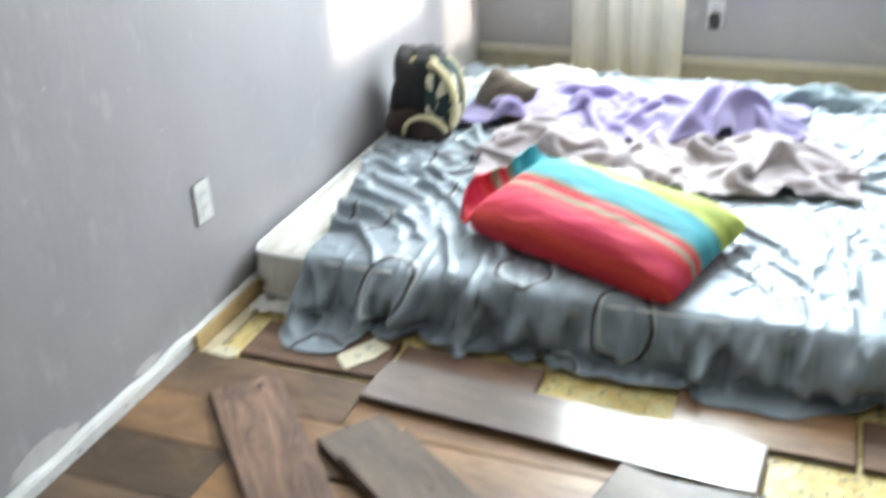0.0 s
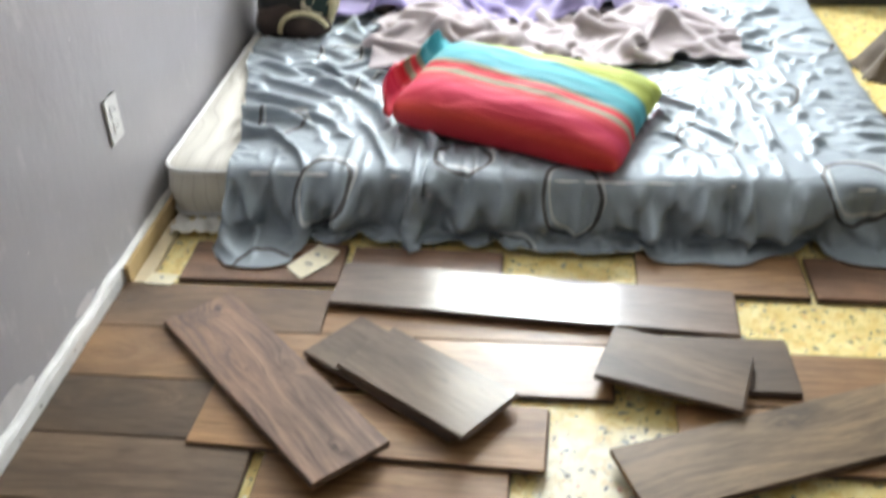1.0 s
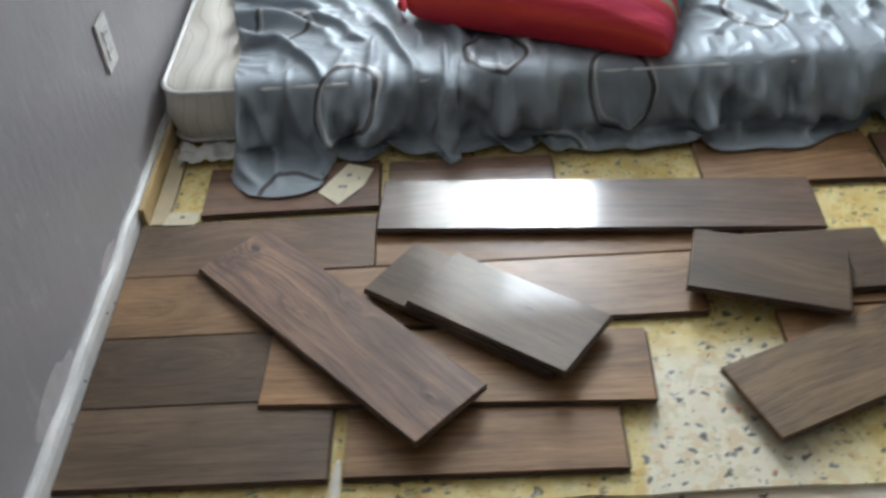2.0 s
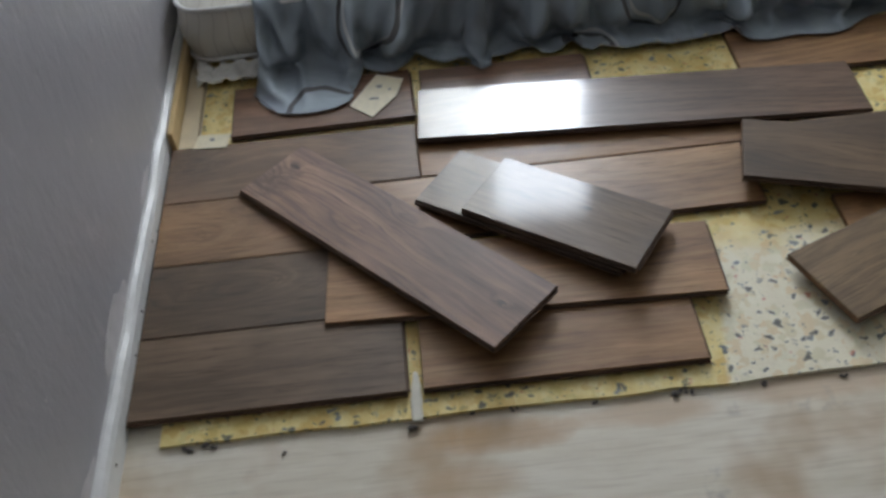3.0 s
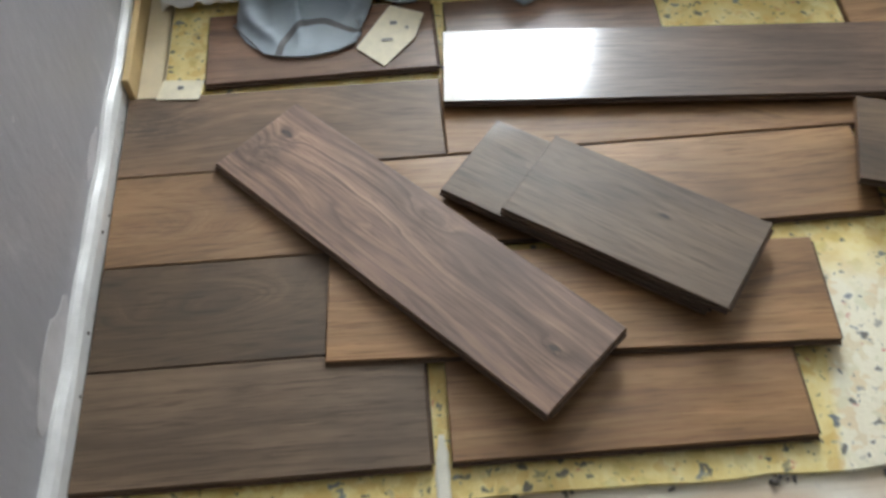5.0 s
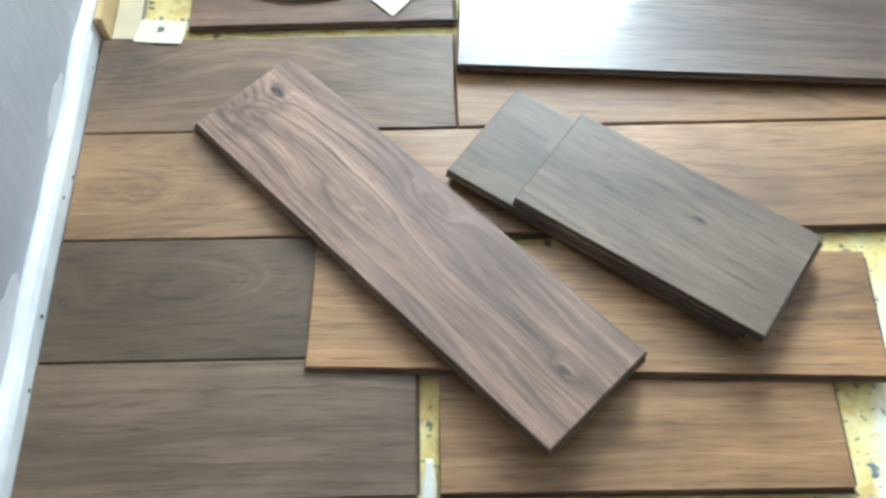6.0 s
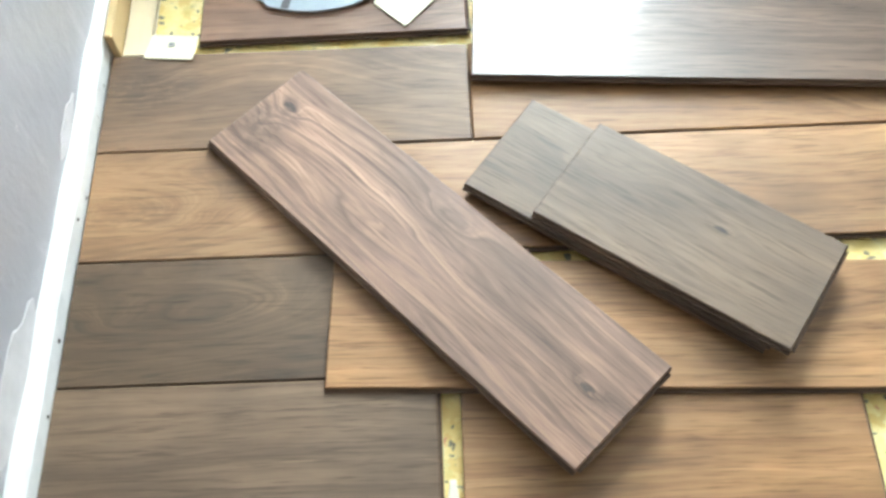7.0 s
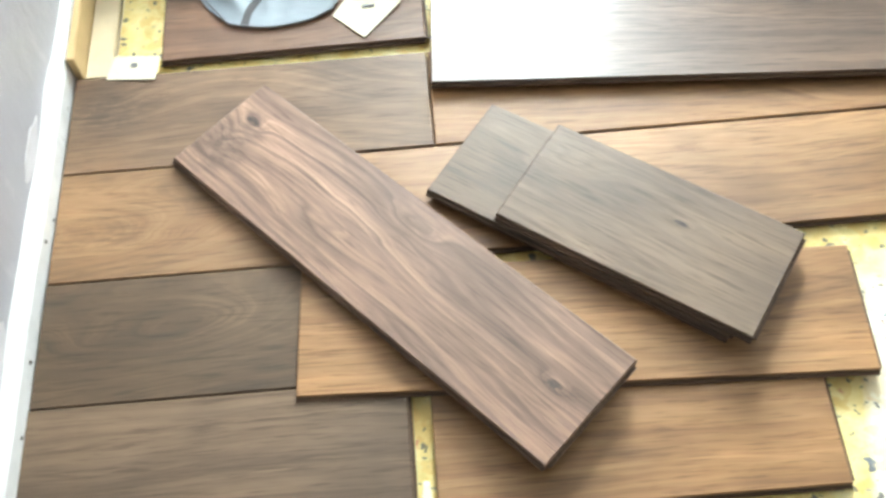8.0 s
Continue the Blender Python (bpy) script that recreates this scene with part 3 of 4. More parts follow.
INK = plain("grey_ink", (0.25, 0.25, 0.25), 0.7)
card("paper_card", ((0.067, 0.653), (0.137, 0.646), (0.142, 0.689), (0.076, 0.693)), 0.0212, "small white printed card on the wooden floor", ((0.0, 0.004, 0.009, 0.007),))
card("paper_tag", ((0.437, 0.692), (0.491, 0.753), (0.509, 0.813), (0.452, 0.835), (0.391, 0.738)), 0.0222, "creased white paper tag on the floor by the bedspread", ((0.0, 0.025, 0.012, 0.008), (-0.012, -0.015, 0.018, 0.005), (0.022, 0.012, 0.005, 0.005)))
tagged(part("wood_lath", boxed(0.0325, 0.070, 0.664, 0.945, 0.0, 0.014, bevel=0.002), plain("pale_pine", (0.74, 0.62, 0.42), 0.6, 0.0, 25.0)), "thin pale pine lath lying along the baseboard", "lath")


# ---- wall outlets ----
def outlet(loc, turn, label):
    base = tagged(new("wall_outlet"), label, "outlet")
    base.matrix_basis = loc @ pose(0, 0, 0, 0, 0, turn)
    part("cover_plate", boxed(-0.035, 0.035, 0.0, 0.006, -0.057, 0.057, bevel=0.003), PLASTIC, base)
    for z in (-0.02, 0.02):
        face = part("socket", boxed(-0.016, 0.016, 0.0055, 0.0085, z - 0.0145, z + 0.0145, bevel=0.0025), PLASTIC, base)
        for x, h in ((-0.006, 0.009), (0.006, 0.007)):
            part("slot", boxed(x - 0.0012, x + 0.0012, 0.0083, 0.0089, z - h / 2 + 0.003, z + h / 2 + 0.003), DARK_SLOT, face)
    return base


outlet(pose(0.0, 0.822, 0.365), -90, "white double outlet on the grey wall beside the bed")


# ---- the bed ----
BED = (0.03, 1.885, 0.955, 2.72)         # x0, x1, y0, y1 of the mattress
BED_BASE, BED_TOP = 0.0215, 0.158


def rounded_outline(x0, x1, y0, y1, r, n=6):
    pts = []
    for cx, cy, a0 in ((x1 - r, y1 - r, 0), (x0 + r, y1 - r, 90), (x0 + r, y0 + r, 180), (x1 - r, y0 + r, 270)):
        for i in range(n + 1):
            a = radians(a0 + 90 * i / n)
            pts.append((cx + r * math.cos(a), cy + r * math.sin(a)))
    return pts


def quilted():
    k = Nodes("quilted_mattress_cover", 0.75)
    v = k.coords()
    swirl = k.node("ShaderNodeTexWave", Vector=v, Scale=4.5, Distortion=7.0, Detail=1.0).outputs[1]
    stain = k.noise(v, 4, 4)
    col = k.ramp(swirl, (0.42, (0.72, 0.69, 0.62)), (0.5, (0.52, 0.48, 0.42)), (0.58, (0.73, 0.70, 0.63)))
    col = k.mix(k.ramp(stain, (0.55, 0.0), (0.75, 0.35)), col, (0.5, 0.42, 0.33))
    k.set("Base Color", col)
    k.bump(swirl, 0.5, 0.008)
    return k.m


def mattress():
    x0, x1, y0, y1 = BED
    base = tagged(new("mattress"), "thin cream quilted mattress with white piping on the floor", "mattress")
    base.location = ((x0 + x1) / 2, (y0 + y1) / 2, BED_BASE)
    hx, hy, h = (x1 - x0) / 2, (y1 - y0) / 2, BED_TOP - BED_BASE
    bm, rings = bmesh.new(), []
    for z, inset in ((0.0, 0.012), (0.012, 0.0), (h * 0.5, -0.008), (h - 0.008, 0.0), (h, 0.012), (h + 0.004, 0.06), (h + 0.007, 0.16)):
        rings.append([bm.verts.new((px, py, z + 0.002 * noise.noise(Vector((px * 9, py * 9, z * 9))))) for px, py in rounded_outline(-hx + inset, hx - inset, -hy + inset, hy - inset, 0.06)])
    for a, b in zip(rings, rings[1:]):
        for s in range(len(a)):
            bm.faces.new((a[s], a[(s + 1) % len(a)], b[(s + 1) % len(a)], b[s]))
    bm.faces.new(rings[0][::-1]), bm.faces.new(rings[-1])
    part("body", bm, quilted(), base, smooth=True)
    for z in (0.006, h - 0.003):
        loop = [(px, py, z) for px, py in rounded_outline(-hx - 0.001, hx + 0.001, -hy - 0.001, hy + 0.001, 0.06)]
        part("piping", tube_along(loop + loop[:1], 0.006, 6), PLASTIC, base, "white piping", smooth=True)
    return base


mattress()

# rings of the printed pattern, in the cloth's own metres: across the bed, up from the front edge
RINGS = ((0.46, 0.0, 0.07), (1.07, 0.0, 0.072), (1.74, 0.03, 0.076), (0.29, 0.25, 0.07), (0.79, 0.085, 0.065), (1.42, 0.20, 0.075), (0.335, -0.232, 0.072),
         (0.92, -0.15, 0.06), (0.52, 0.48, 0.075), (1.62, 0.5, 0.08), (1.30, 0.55, 0.07), (1.78, 0.86, 0.075), (1.52, 1.15, 0.08), (0.35, 0.72, 0.07), (0.9, 1.28, 0.08))


def satin():
    """Silver-grey satin printed with loose dark and pale rings."""
    k = Nodes("silver_satin", 0.56, 0.27)
    uv = k.node("ShaderNodeUVMap").outputs[0]
    wob = k.add(uv, k.mapped(k.node("ShaderNodeTexNoise", Vector=uv, Scale=7.0).outputs[1], (0.05, 0.05, 0.0), (-0.025, -0.025, 0)))
    dark, pale = None, None
    for i, (cx, cy, r) in enumerate(RINGS):
        for which, dx, dy, rr, w in (("d", 0.0, 0.0, r, 0.005), ("p", 0.011, 0.012, r * 0.96, 0.0035)):
            if (r < 0.06 or cy < -0.2) and which == "p":
                continue
            nd = k.n.new("ShaderNodeVectorMath")
            nd.operation = "DISTANCE"
            k.l.new(wob, nd.inputs[0])
            nd.inputs[1].default_value = (cx + dx, cy + dy, 0)
            line = k.math("LESS_THAN", k.math("ABSOLUTE", k.math("SUBTRACT", nd.outputs["Value"], rr)), w)
            if which == "d":
                dark = line if dark is None else k.math("MAXIMUM", dark, line)
            else:
                pale = line if pale is None else k.math("MAXIMUM", pale, line)
    n = k.noise(uv, 6, 3)
    col = k.ramp(n, (0.3, (0.24, 0.287, 0.318)), (0.7, (0.308, 0.367, 0.405)))
    col = k.mix(k.math("MULTIPLY", pale, 0.5), col, (0.75, 0.73, 0.68))
    col = k.mix(k.math("MULTIPLY", dark, 0.93), col, (0.05, 0.045, 0.042))
    k.set("Base Color", col)
    k.set("Sheen Weight", 0.15)
    k.set("Specular IOR Level", 0.75)
    fine = k.noise(k.mapped(uv, (1, 1.6, 1)), 30, 4, 0.6, 0.6)
    crumple = k.node("ShaderNodeTexNoise", Vector=k.mapped(uv, (1, 1.4, 1)), Scale=9.5, Detail=1.6, Roughness=0.45, Distortion=1.4)
    ridge = k.math("ABSOLUTE", k.math("SUBTRACT", crumple.outputs[0], 0.5))
    k.bump(k.math("SUBTRACT", k.math("MULTIPLY", fine, 0.22), k.math("MULTIPLY", ridge, 1.8)), 0.5, 0.007)
    return k.m


def crease(s, t, turn, along, across, seed, power):
    """Long creases that run at an angle, sharp on the crest."""
    a, c = s * math.cos(turn) + t * math.sin(turn), -s * math.sin(turn) + t * math.cos(turn)
    n = noise.noise(Vector((a * along + seed, c * across - seed * 0.7, seed)))
    return smooth01(0.0, 1.0, 1.0 - abs(n) * 2.4) ** power


def draped_cloth(start, rest_x, rest_y, box, top, ground, steps=200, seed=3, grip=0.12, pinned=True, roundness=0.05, swell=0.006):
    """Lets a cloth fall over the mattress. start: grid of points (rows, columns, 3); rest_x, rest_y: how much longer the threads are
    than the gaps they start in, so that the cloth gathers into folds. box: x0, x1, y0, y1 of the mattress."""
    x0, x1, y0, y1 = box
    rng = np.random.default_rng(seed)
    p = start.astype(np.float64).copy()
    p[..., 2] += 0.002 * rng.random(p.shape[:2])
    lx = np.linalg.norm(start[:, 1:] - start[:, :-1], axis=-1) * rest_x[:, 1:]
    ly = np.linalg.norm(start[1:] - start[:-1], axis=-1) * rest_y[1:]
    d1 = np.sqrt(lx[1:] ** 2 + ly[:, 1:] ** 2)
    v = np.zeros_like(p)
    dt, gravity = 1.0, np.array((0, 0, -0.0007))

    def pull(a, b, length, stiff, push_only=False):
        d = b - a
        n = np.maximum(np.linalg.norm(d, axis=-1), 1e-7)
        e = (n - length) / n * 0.5 * stiff
        if push_only:
            e = np.minimum(e, 0)
        d *= e[..., None]
        a += d
        b -= d

    for step in range(steps):
        v *= 0.96
        v += gravity
        q = p + v * dt
        for sweep in range(4):
            for o in (0, 1):
                pull(q[:, o:-1:2], q[:, o + 1::2], lx[:, o::2], 0.9)
                pull(q[o:-1:2], q[o + 1::2], ly[o::2], 0.9)
            for o in (0, 1):
                pull(q[o:-1:2, :-1], q[o + 1::2, 1:], d1[o::2], 0.25)
                pull(q[o:-1:2, 1:], q[o + 1::2, :-1], d1[o::2], 0.25)
            # bending: points two and four apart keep each other away
            for gap, stiff in ((2, 0.07), (4, 0.025)):
                nx, ny = lx.shape[1] - gap + 1, ly.shape[0] - gap + 1
                ax = sum(lx[:, k:k + nx] for k in range(gap))
                ay = sum(ly[k:k + ny] for k in range(gap))
                for o in range(2 * gap):
                    ia = [i for i in range(nx) if (i // gap) % 2 == o // gap and i % gap == o % gap]
                    if ia:
                        a, b = q[:, ia], q[:, [i + gap for i in ia]]
                        pull(a, b, ax[:, ia], stiff)
                        q[:, ia], q[:, [i + gap for i in ia]] = a, b
                    ja = [i for i in range(ny) if (i // gap) % 2 == o // gap and i % gap == o % gap]
                    if ja:
                        a, b = q[ja], q[[i + gap for i in ja]]
                        pull(a, b, ay[ja], stiff)
                        q[ja], q[[i + gap for i in ja]] = a, b
            # mattress and floor
            x, y, z = q[..., 0], q[..., 1], q[..., 2]
            fr, rt, bk = y - y0, x1 - x, y1 - y
            side = np.minimum(np.minimum(fr, rt), bk)
            near = np.clip(roundness - side, 0, roundness)
            level = top + swell * np.sin(x * 8.3 + 1) * np.sin(y * 9.1) - (roundness - np.sqrt(roundness ** 2 - near ** 2))
            inside = (x > x0) & (side > 0) & (z < level)
            up = level - z
            over = inside & (up <= side)
            z[over] = level[over]
            m = inside & ~over & (fr == side)
            y[m] = y0
            m = inside & ~over & (rt == side)
            x[m] = x1
            m = inside & ~over & (bk == side)
            y[m] = y1
            low = z < ground
            z[low] = ground
            touch = (inside | low) if sweep == 0 else (touch | inside | low)
        q[touch, :2] = p[touch, :2] + grip * (q[touch, :2] - p[touch, :2])
        if pinned:
            q[:, 0, :2], q[-1, :, :2] = start[:, 0, :2], start[-1, :, :2]
        v = (q - p) / dt
        speed = np.linalg.norm(v, axis=-1, keepdims=True)
        v *= np.minimum(1.0, 0.02 / np.maximum(speed, 1e-9))
        p = q
    return p


def bedspread():
    x0, x1, y0, y1 = BED
    ns, nt = 178, 186
    start, flat = np.zeros((nt, ns, 3)), np.zeros((nt, ns, 2))
    longer_x, longer_y = np.zeros((nt, ns)), np.zeros((nt, ns))
    nf = 20
    for j in range(nt):
        for i in range(ns):
            fi = i / (ns - 1)
            # hem under the front edge: longer where a corner lies out on the floor
            s_front = 0.205 + (x1 + 0.13 - 0.205) * fi
            hem = 0.137 + 0.012 * noise.noise(Vector((s_front * 4.0, 0.4, 0))) + 0.095 * smooth01(0.22, 0.25, s_front) * (1 - smooth01(0.34, 0.43, s_front))
            hem += 0.02 * math.exp(-((s_front - 1.31) / 0.06) ** 2) - 0.05 * math.exp(-((s_front - 1.66) / 0.05) ** 2)
            t = -hem * (1 - j / nf) if j <= nf else (y1 - y0 - 0.01) * ((j - nf) / (nt - 1 - nf))
            left = 0.205 - 0.14 * smooth01(0.0, 0.85, t) + 0.012 * noise.noise(Vector((t * 9, 2.2, 0)))
            s = left + (x1 + 0.13 - left) * fi
            bump = abs(noise.noise(Vector((s * 8, t * 9, 1.0)))) * 0.055 + abs(noise.noise(Vector((s * 17, t * 18, 4.0)))) * 0.018
            start[j, i] = (s - max(s - x1 + 0.10, 0) * smooth01(y1 - y0 - 0.30, y1 - y0, t) * 0.9, y0 + t, BED_TOP + 0.012 + bump * (1 if t > 0 else 1.3))
            flat[j, i] = (s, t)
            gather = min(max(0.5 + 1.3 * noise.noise(Vector((s * 2.3, t * 2.3, 9.0))), 0.0), 1.0)
            slack = 1 - 0.5 * smooth01(1.0, 1.35, s)
            longer_x[j, i] = 1.025 + 0.24 * gather * slack + (0.02 if t < 0.03 else 0.0)
            longer_y[j, i] = 1.02 + 0.22 * (1 - gather) * slack if t > 0.0 else 1.11
    p = draped_cloth(start, longer_x, longer_y, (x0, x1 + 0.03, y0 - 0.018, y1), BED_TOP + 0.014, 0.0255, 150, roundness=0.042)
    # slack bulges and slanting creases in the part that hangs down in front
    for j in range(nf + 8):
        for i in range(ns):
            s, t = flat[j, i]
            hang = 1 - smooth01(-0.05, 0.04, t)
            low = smooth01(0.03, 0.07, p[j, i, 2])
            puff = 0.034 * noise.noise(Vector((s * 6.5, t * 8.0, 21.0))) + 0.034 * crease(s, t, 1.1, 3.5, 14.0, 31.0, 2.2) + 0.032 * crease(s, t, -0.8, 3.5, 13.0, 47.0, 2.2) + 0.018 * crease(s, t, 1.5, 5.0, 24.0, 57.0, 2.0) - 0.012
            p[j, i, 1] += 0.016 * smooth01(0.05, 0.13, -t) * (1 - smooth01(0.2, 0.24, s) * (1 - smooth01(0.40, 0.46, s))) - puff * hang * low
            p[j, i, 2] += 0.006 * noise.noise(Vector((s * 14, t * 14, 5.0))) * hang * low
    rows = [[tuple(c) for c in row] for row in p]
    uvs = [[tuple(c) for c in row] for row in flat]
    base = tagged(new("bedspread"), "crumpled silver-grey satin bedspread printed with dark rings", "bedspread")
    ob = part("cover", sheet(rows, uvs), satin(), base, smooth=True)
    sub = ob.modifiers.new("round", "SUBSURF")
    sub.levels = sub.render_levels = 1
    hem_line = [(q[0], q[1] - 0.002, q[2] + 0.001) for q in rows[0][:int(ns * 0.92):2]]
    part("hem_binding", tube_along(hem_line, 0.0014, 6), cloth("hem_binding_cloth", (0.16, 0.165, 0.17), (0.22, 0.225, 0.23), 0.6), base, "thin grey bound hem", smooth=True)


bedspread()

# ---- striped pillow ----
def stripes():
    k = Nodes("striped_cotton", 0.8)
    uv = k.node("ShaderNodeUVMap").outputs[0]
    wob = k.add(uv, k.mapped(k.node("ShaderNodeTexNoise", Vector=uv, Scale=3.0).outputs[1], (0.0, 0.03, 0.0), (0, -0.015, 0)))
    along = k.node("ShaderNodeSeparateXYZ", Vector=wob)
    # the case sits askew: towards its open end the stripes spread
    v = k.math("MULTIPLY", along.outputs[1], k.math("MULTIPLY_ADD", along.outputs[0], 0.33, 0.67))
    nd = k.node("ShaderNodeValToRGB", Fac=v)
    nd.color_ramp.interpolation = "LINEAR"
    red, pink, orange, olive, teal, aqua, lime, moss = (0.56, 0.016, 0.032), (0.62, 0.022, 0.08), (0.66, 0.05, 0.028), (0.24, 0.24, 0.16), (0.015, 0.26, 0.30), (0.04, 0.40, 0.46), (0.40, 0.47, 0.08), (0.27, 0.33, 0.05)
    stops = ((0.0, red), (0.04, orange), (0.09, red), (0.19, pink), (0.26, red), (0.295, red), (0.305, olive), (0.335, olive), (0.345, red), (0.385, red), (0.395, olive), (0.41, olive), (0.42, teal), (0.50, teal), (0.55, aqua), (0.615, teal), (0.645, lime), (0.76, moss), (0.87, lime), (1.0, lime))
    ramp = nd.color_ramp
    while len(ramp.elements) < len(stops):
        ramp.elements.new(0.5)
    for e, (at, colour) in zip(ramp.elements, stops):
        e.position, e.color = at, (*colour, 1)
    k.set("Base Color", nd.outputs[0])
    k.set("Sheen Weight", 0.05)
    k.bump(k.noise(k.mapped(uv, (1.2, 2.6, 1)), 3, 2, 0.45, 0.8), 0.45, 0.02)
    return k.m


STRIPES = stripes()


def pillow_shell(hx, hy, h, seed, mat, name, parent=None, sag=0.55, n=56, m=40):
    """A stuffed cushion: two puffed faces that meet in a seam, with soft dents."""
    bm = bmesh.new()
    layer = bm.loops.layers.uv.new("cloth")
    for side in (1, -1):
        grid = []
        for j in range(m + 1):
            row = []
            for i in range(n + 1):
                u, v = -1 + 2 * i / n, -1 + 2 * j / m
                edge = max((1 - abs(u) ** 4.0) * (1 - abs(v) ** 3.2), 0.0)
                puff = edge ** 0.46
                dent = 0.10 * noise.noise(Vector((u * 2.2 + seed, v * 2.2, seed))) + 0.05 * fold(u, v, seed, 2.5, 4.0)
                z = side * h * (1 if side > 0 else sag) * puff * (1 + dent)
                pull = 1 - 0.05 * (1 - abs(v) ** 2) * abs(u) ** 4
                pull_v = 1 - 0.07 * (1 - abs(u) ** 2) * abs(v) ** 4
                soft = abs(u) ** 5 * abs(v) ** 5 * (1.0 if u < 0 else 0.4)
                pull, pull_v = pull * (1 - 0.14 * soft), pull_v * (1 - 0.17 * soft)
                row.append(bm.verts.new((hx * u * pull, hy * v * pull_v, z)))
            grid.append(row)
        for j in range(m):
            for i in range(n):
                idx = ((j, i), (j, i + 1), (j + 1, i + 1), (j + 1, i))
                if side < 0:
                    idx = idx[::-1]
                face = bm.faces.new([grid[a][b] for a, b in idx])
                for loop, (a, b) in zip(face.loops, idx):
                    loop[layer].uv = (b / n, a / m if side > 0 else 0.12 * a / m)
    bmesh.ops.remove_doubles(bm, verts=bm.verts[:], dist=0.0004)
    return part(name, bm, mat, parent, smooth=True)


def striped_pillow():
    base = tagged(new("pillow"), "plump pillow in a red, teal and lime striped case", "pillow")
    base.matrix_basis = pose(0.942, 1.255, 0.218, 6, 2, -20)
    pillow_shell(0.335, 0.222, 0.082, 4.0, STRIPES, "cushion", base, 0.45)
    # gathered open end of the case
    rows, uvs = [], []
    for j in range(9):
        row, uvrow = [], []
        for i in range(61):
            a = i / 60
            y = -0.205 + 0.40 * a
            out = j / 8
            ruff = math.sin(a * 30 + 1.2 * noise.noise(Vector((a * 5, out * 2, 0))))
            curl = out * 3.4
            reach = (0.038 + 0.012 * math.sin(a * 7 + 0.6)) * math.sin(math.pi * min(max(a, 0.02), 0.98)) ** 0.6
            row.append((-0.300 - reach * math.sin(curl * 0.75) - 0.016 * out + 0.006 * ruff * out, y, 0.010 + 0.015 * a + reach * (1 - math.cos(curl)) + 0.015 * max(a - 0.75, 0) * 4 * out * (0.5 + 0.5 * ruff) * 0.5 + 0.009 * ruff * out))
            uvrow.append((0.0, 0.10 + 0.82 * a))
        rows.append(row)
        uvs.append(uvrow)
    part("case_opening", sheet(rows, uvs), STRIPES, base, "gathered open end of the case", smooth=True).modifiers.new("thickness", "SOLIDIFY").thickness = 0.003


striped_pillow()


# ---- crumpled cloths ----
def billow(x, y, seed, sx, sy):
    """Rounded swells that meet in sharp valleys, 0..1."""
    n = noise.noise(Vector((x * sx + seed, y * sy - seed, seed * 0.41)))
    return min(abs(n) * 2.3, 1.0) ** 0.65


def heap(name, centre, size, height, seed, mat, label, category, peaks=(), grid=0.009, base_z=BED_TOP + 0.012, fringe=0.35):
    """A crumpled cloth thrown down: folds and peaks inside an uneven outline."""
    nx, ny = int(2 * size[0] / grid), int(2 * size[1] / grid)
    rows = []
    for j in range(ny + 1):
        row = []
        for i in range(nx + 1):
            x, y = -size[0] + 2 * size[0] * i / nx, -size[1] + 2 * size[1] * j / ny
            a = math.atan2(y / size[1], x / size[0])
            rad = math.hypot(x / size[0], y / size[1])
            lim = 0.80 + fringe * noise.noise(Vector((math.cos(a) * 1.6 + seed, math.sin(a) * 1.6, seed)))
            body = smooth01(0, 0.35, lim - rad)
            if lim - rad < -0.02:
                row.append(None)
                continue
            wx, wy = x + 0.05 * noise.noise(Vector((x * 7, y * 7, seed))), y + 0.05 * noise.noise(Vector((x * 7, y * 7, seed + 4)))
            f1, f2 = billow(wx, wy, seed, 3.6, 6.0), billow(wx, wy, seed + 9, 8.5, 13)
            f3 = crease(wx, wy, 0.4, 4.0, 11.0, seed + 2, 1.0)
            z = height * body * (0.12 + 0.55 * f1 + 0.28 * f2 + 0.25 * f3)
            for px, py, pw, ph in peaks:
                z += ph * math.exp(-(((x - px) / pw) ** 2 + ((y - py) / (pw * 0.7)) ** 2)) * (0.75 + 0.25 * f1)
            row.append((x + 0.02 * f1 * body, y - 0.02 * f2 * body, max(z, 0.004)))
        rows.append(row)
    ob = part(name, sheet(rows), mat, smooth=True)
    ob.location = (centre[0], centre[1], base_z)
    sol = ob.modifiers.new("thickness", "SOLIDIFY")
    sol.thickness = 0.006
    sub = ob.modifiers.new("relax", "SMOOTH")
    sub.iterations = 1
    return tagged(ob, label, category)


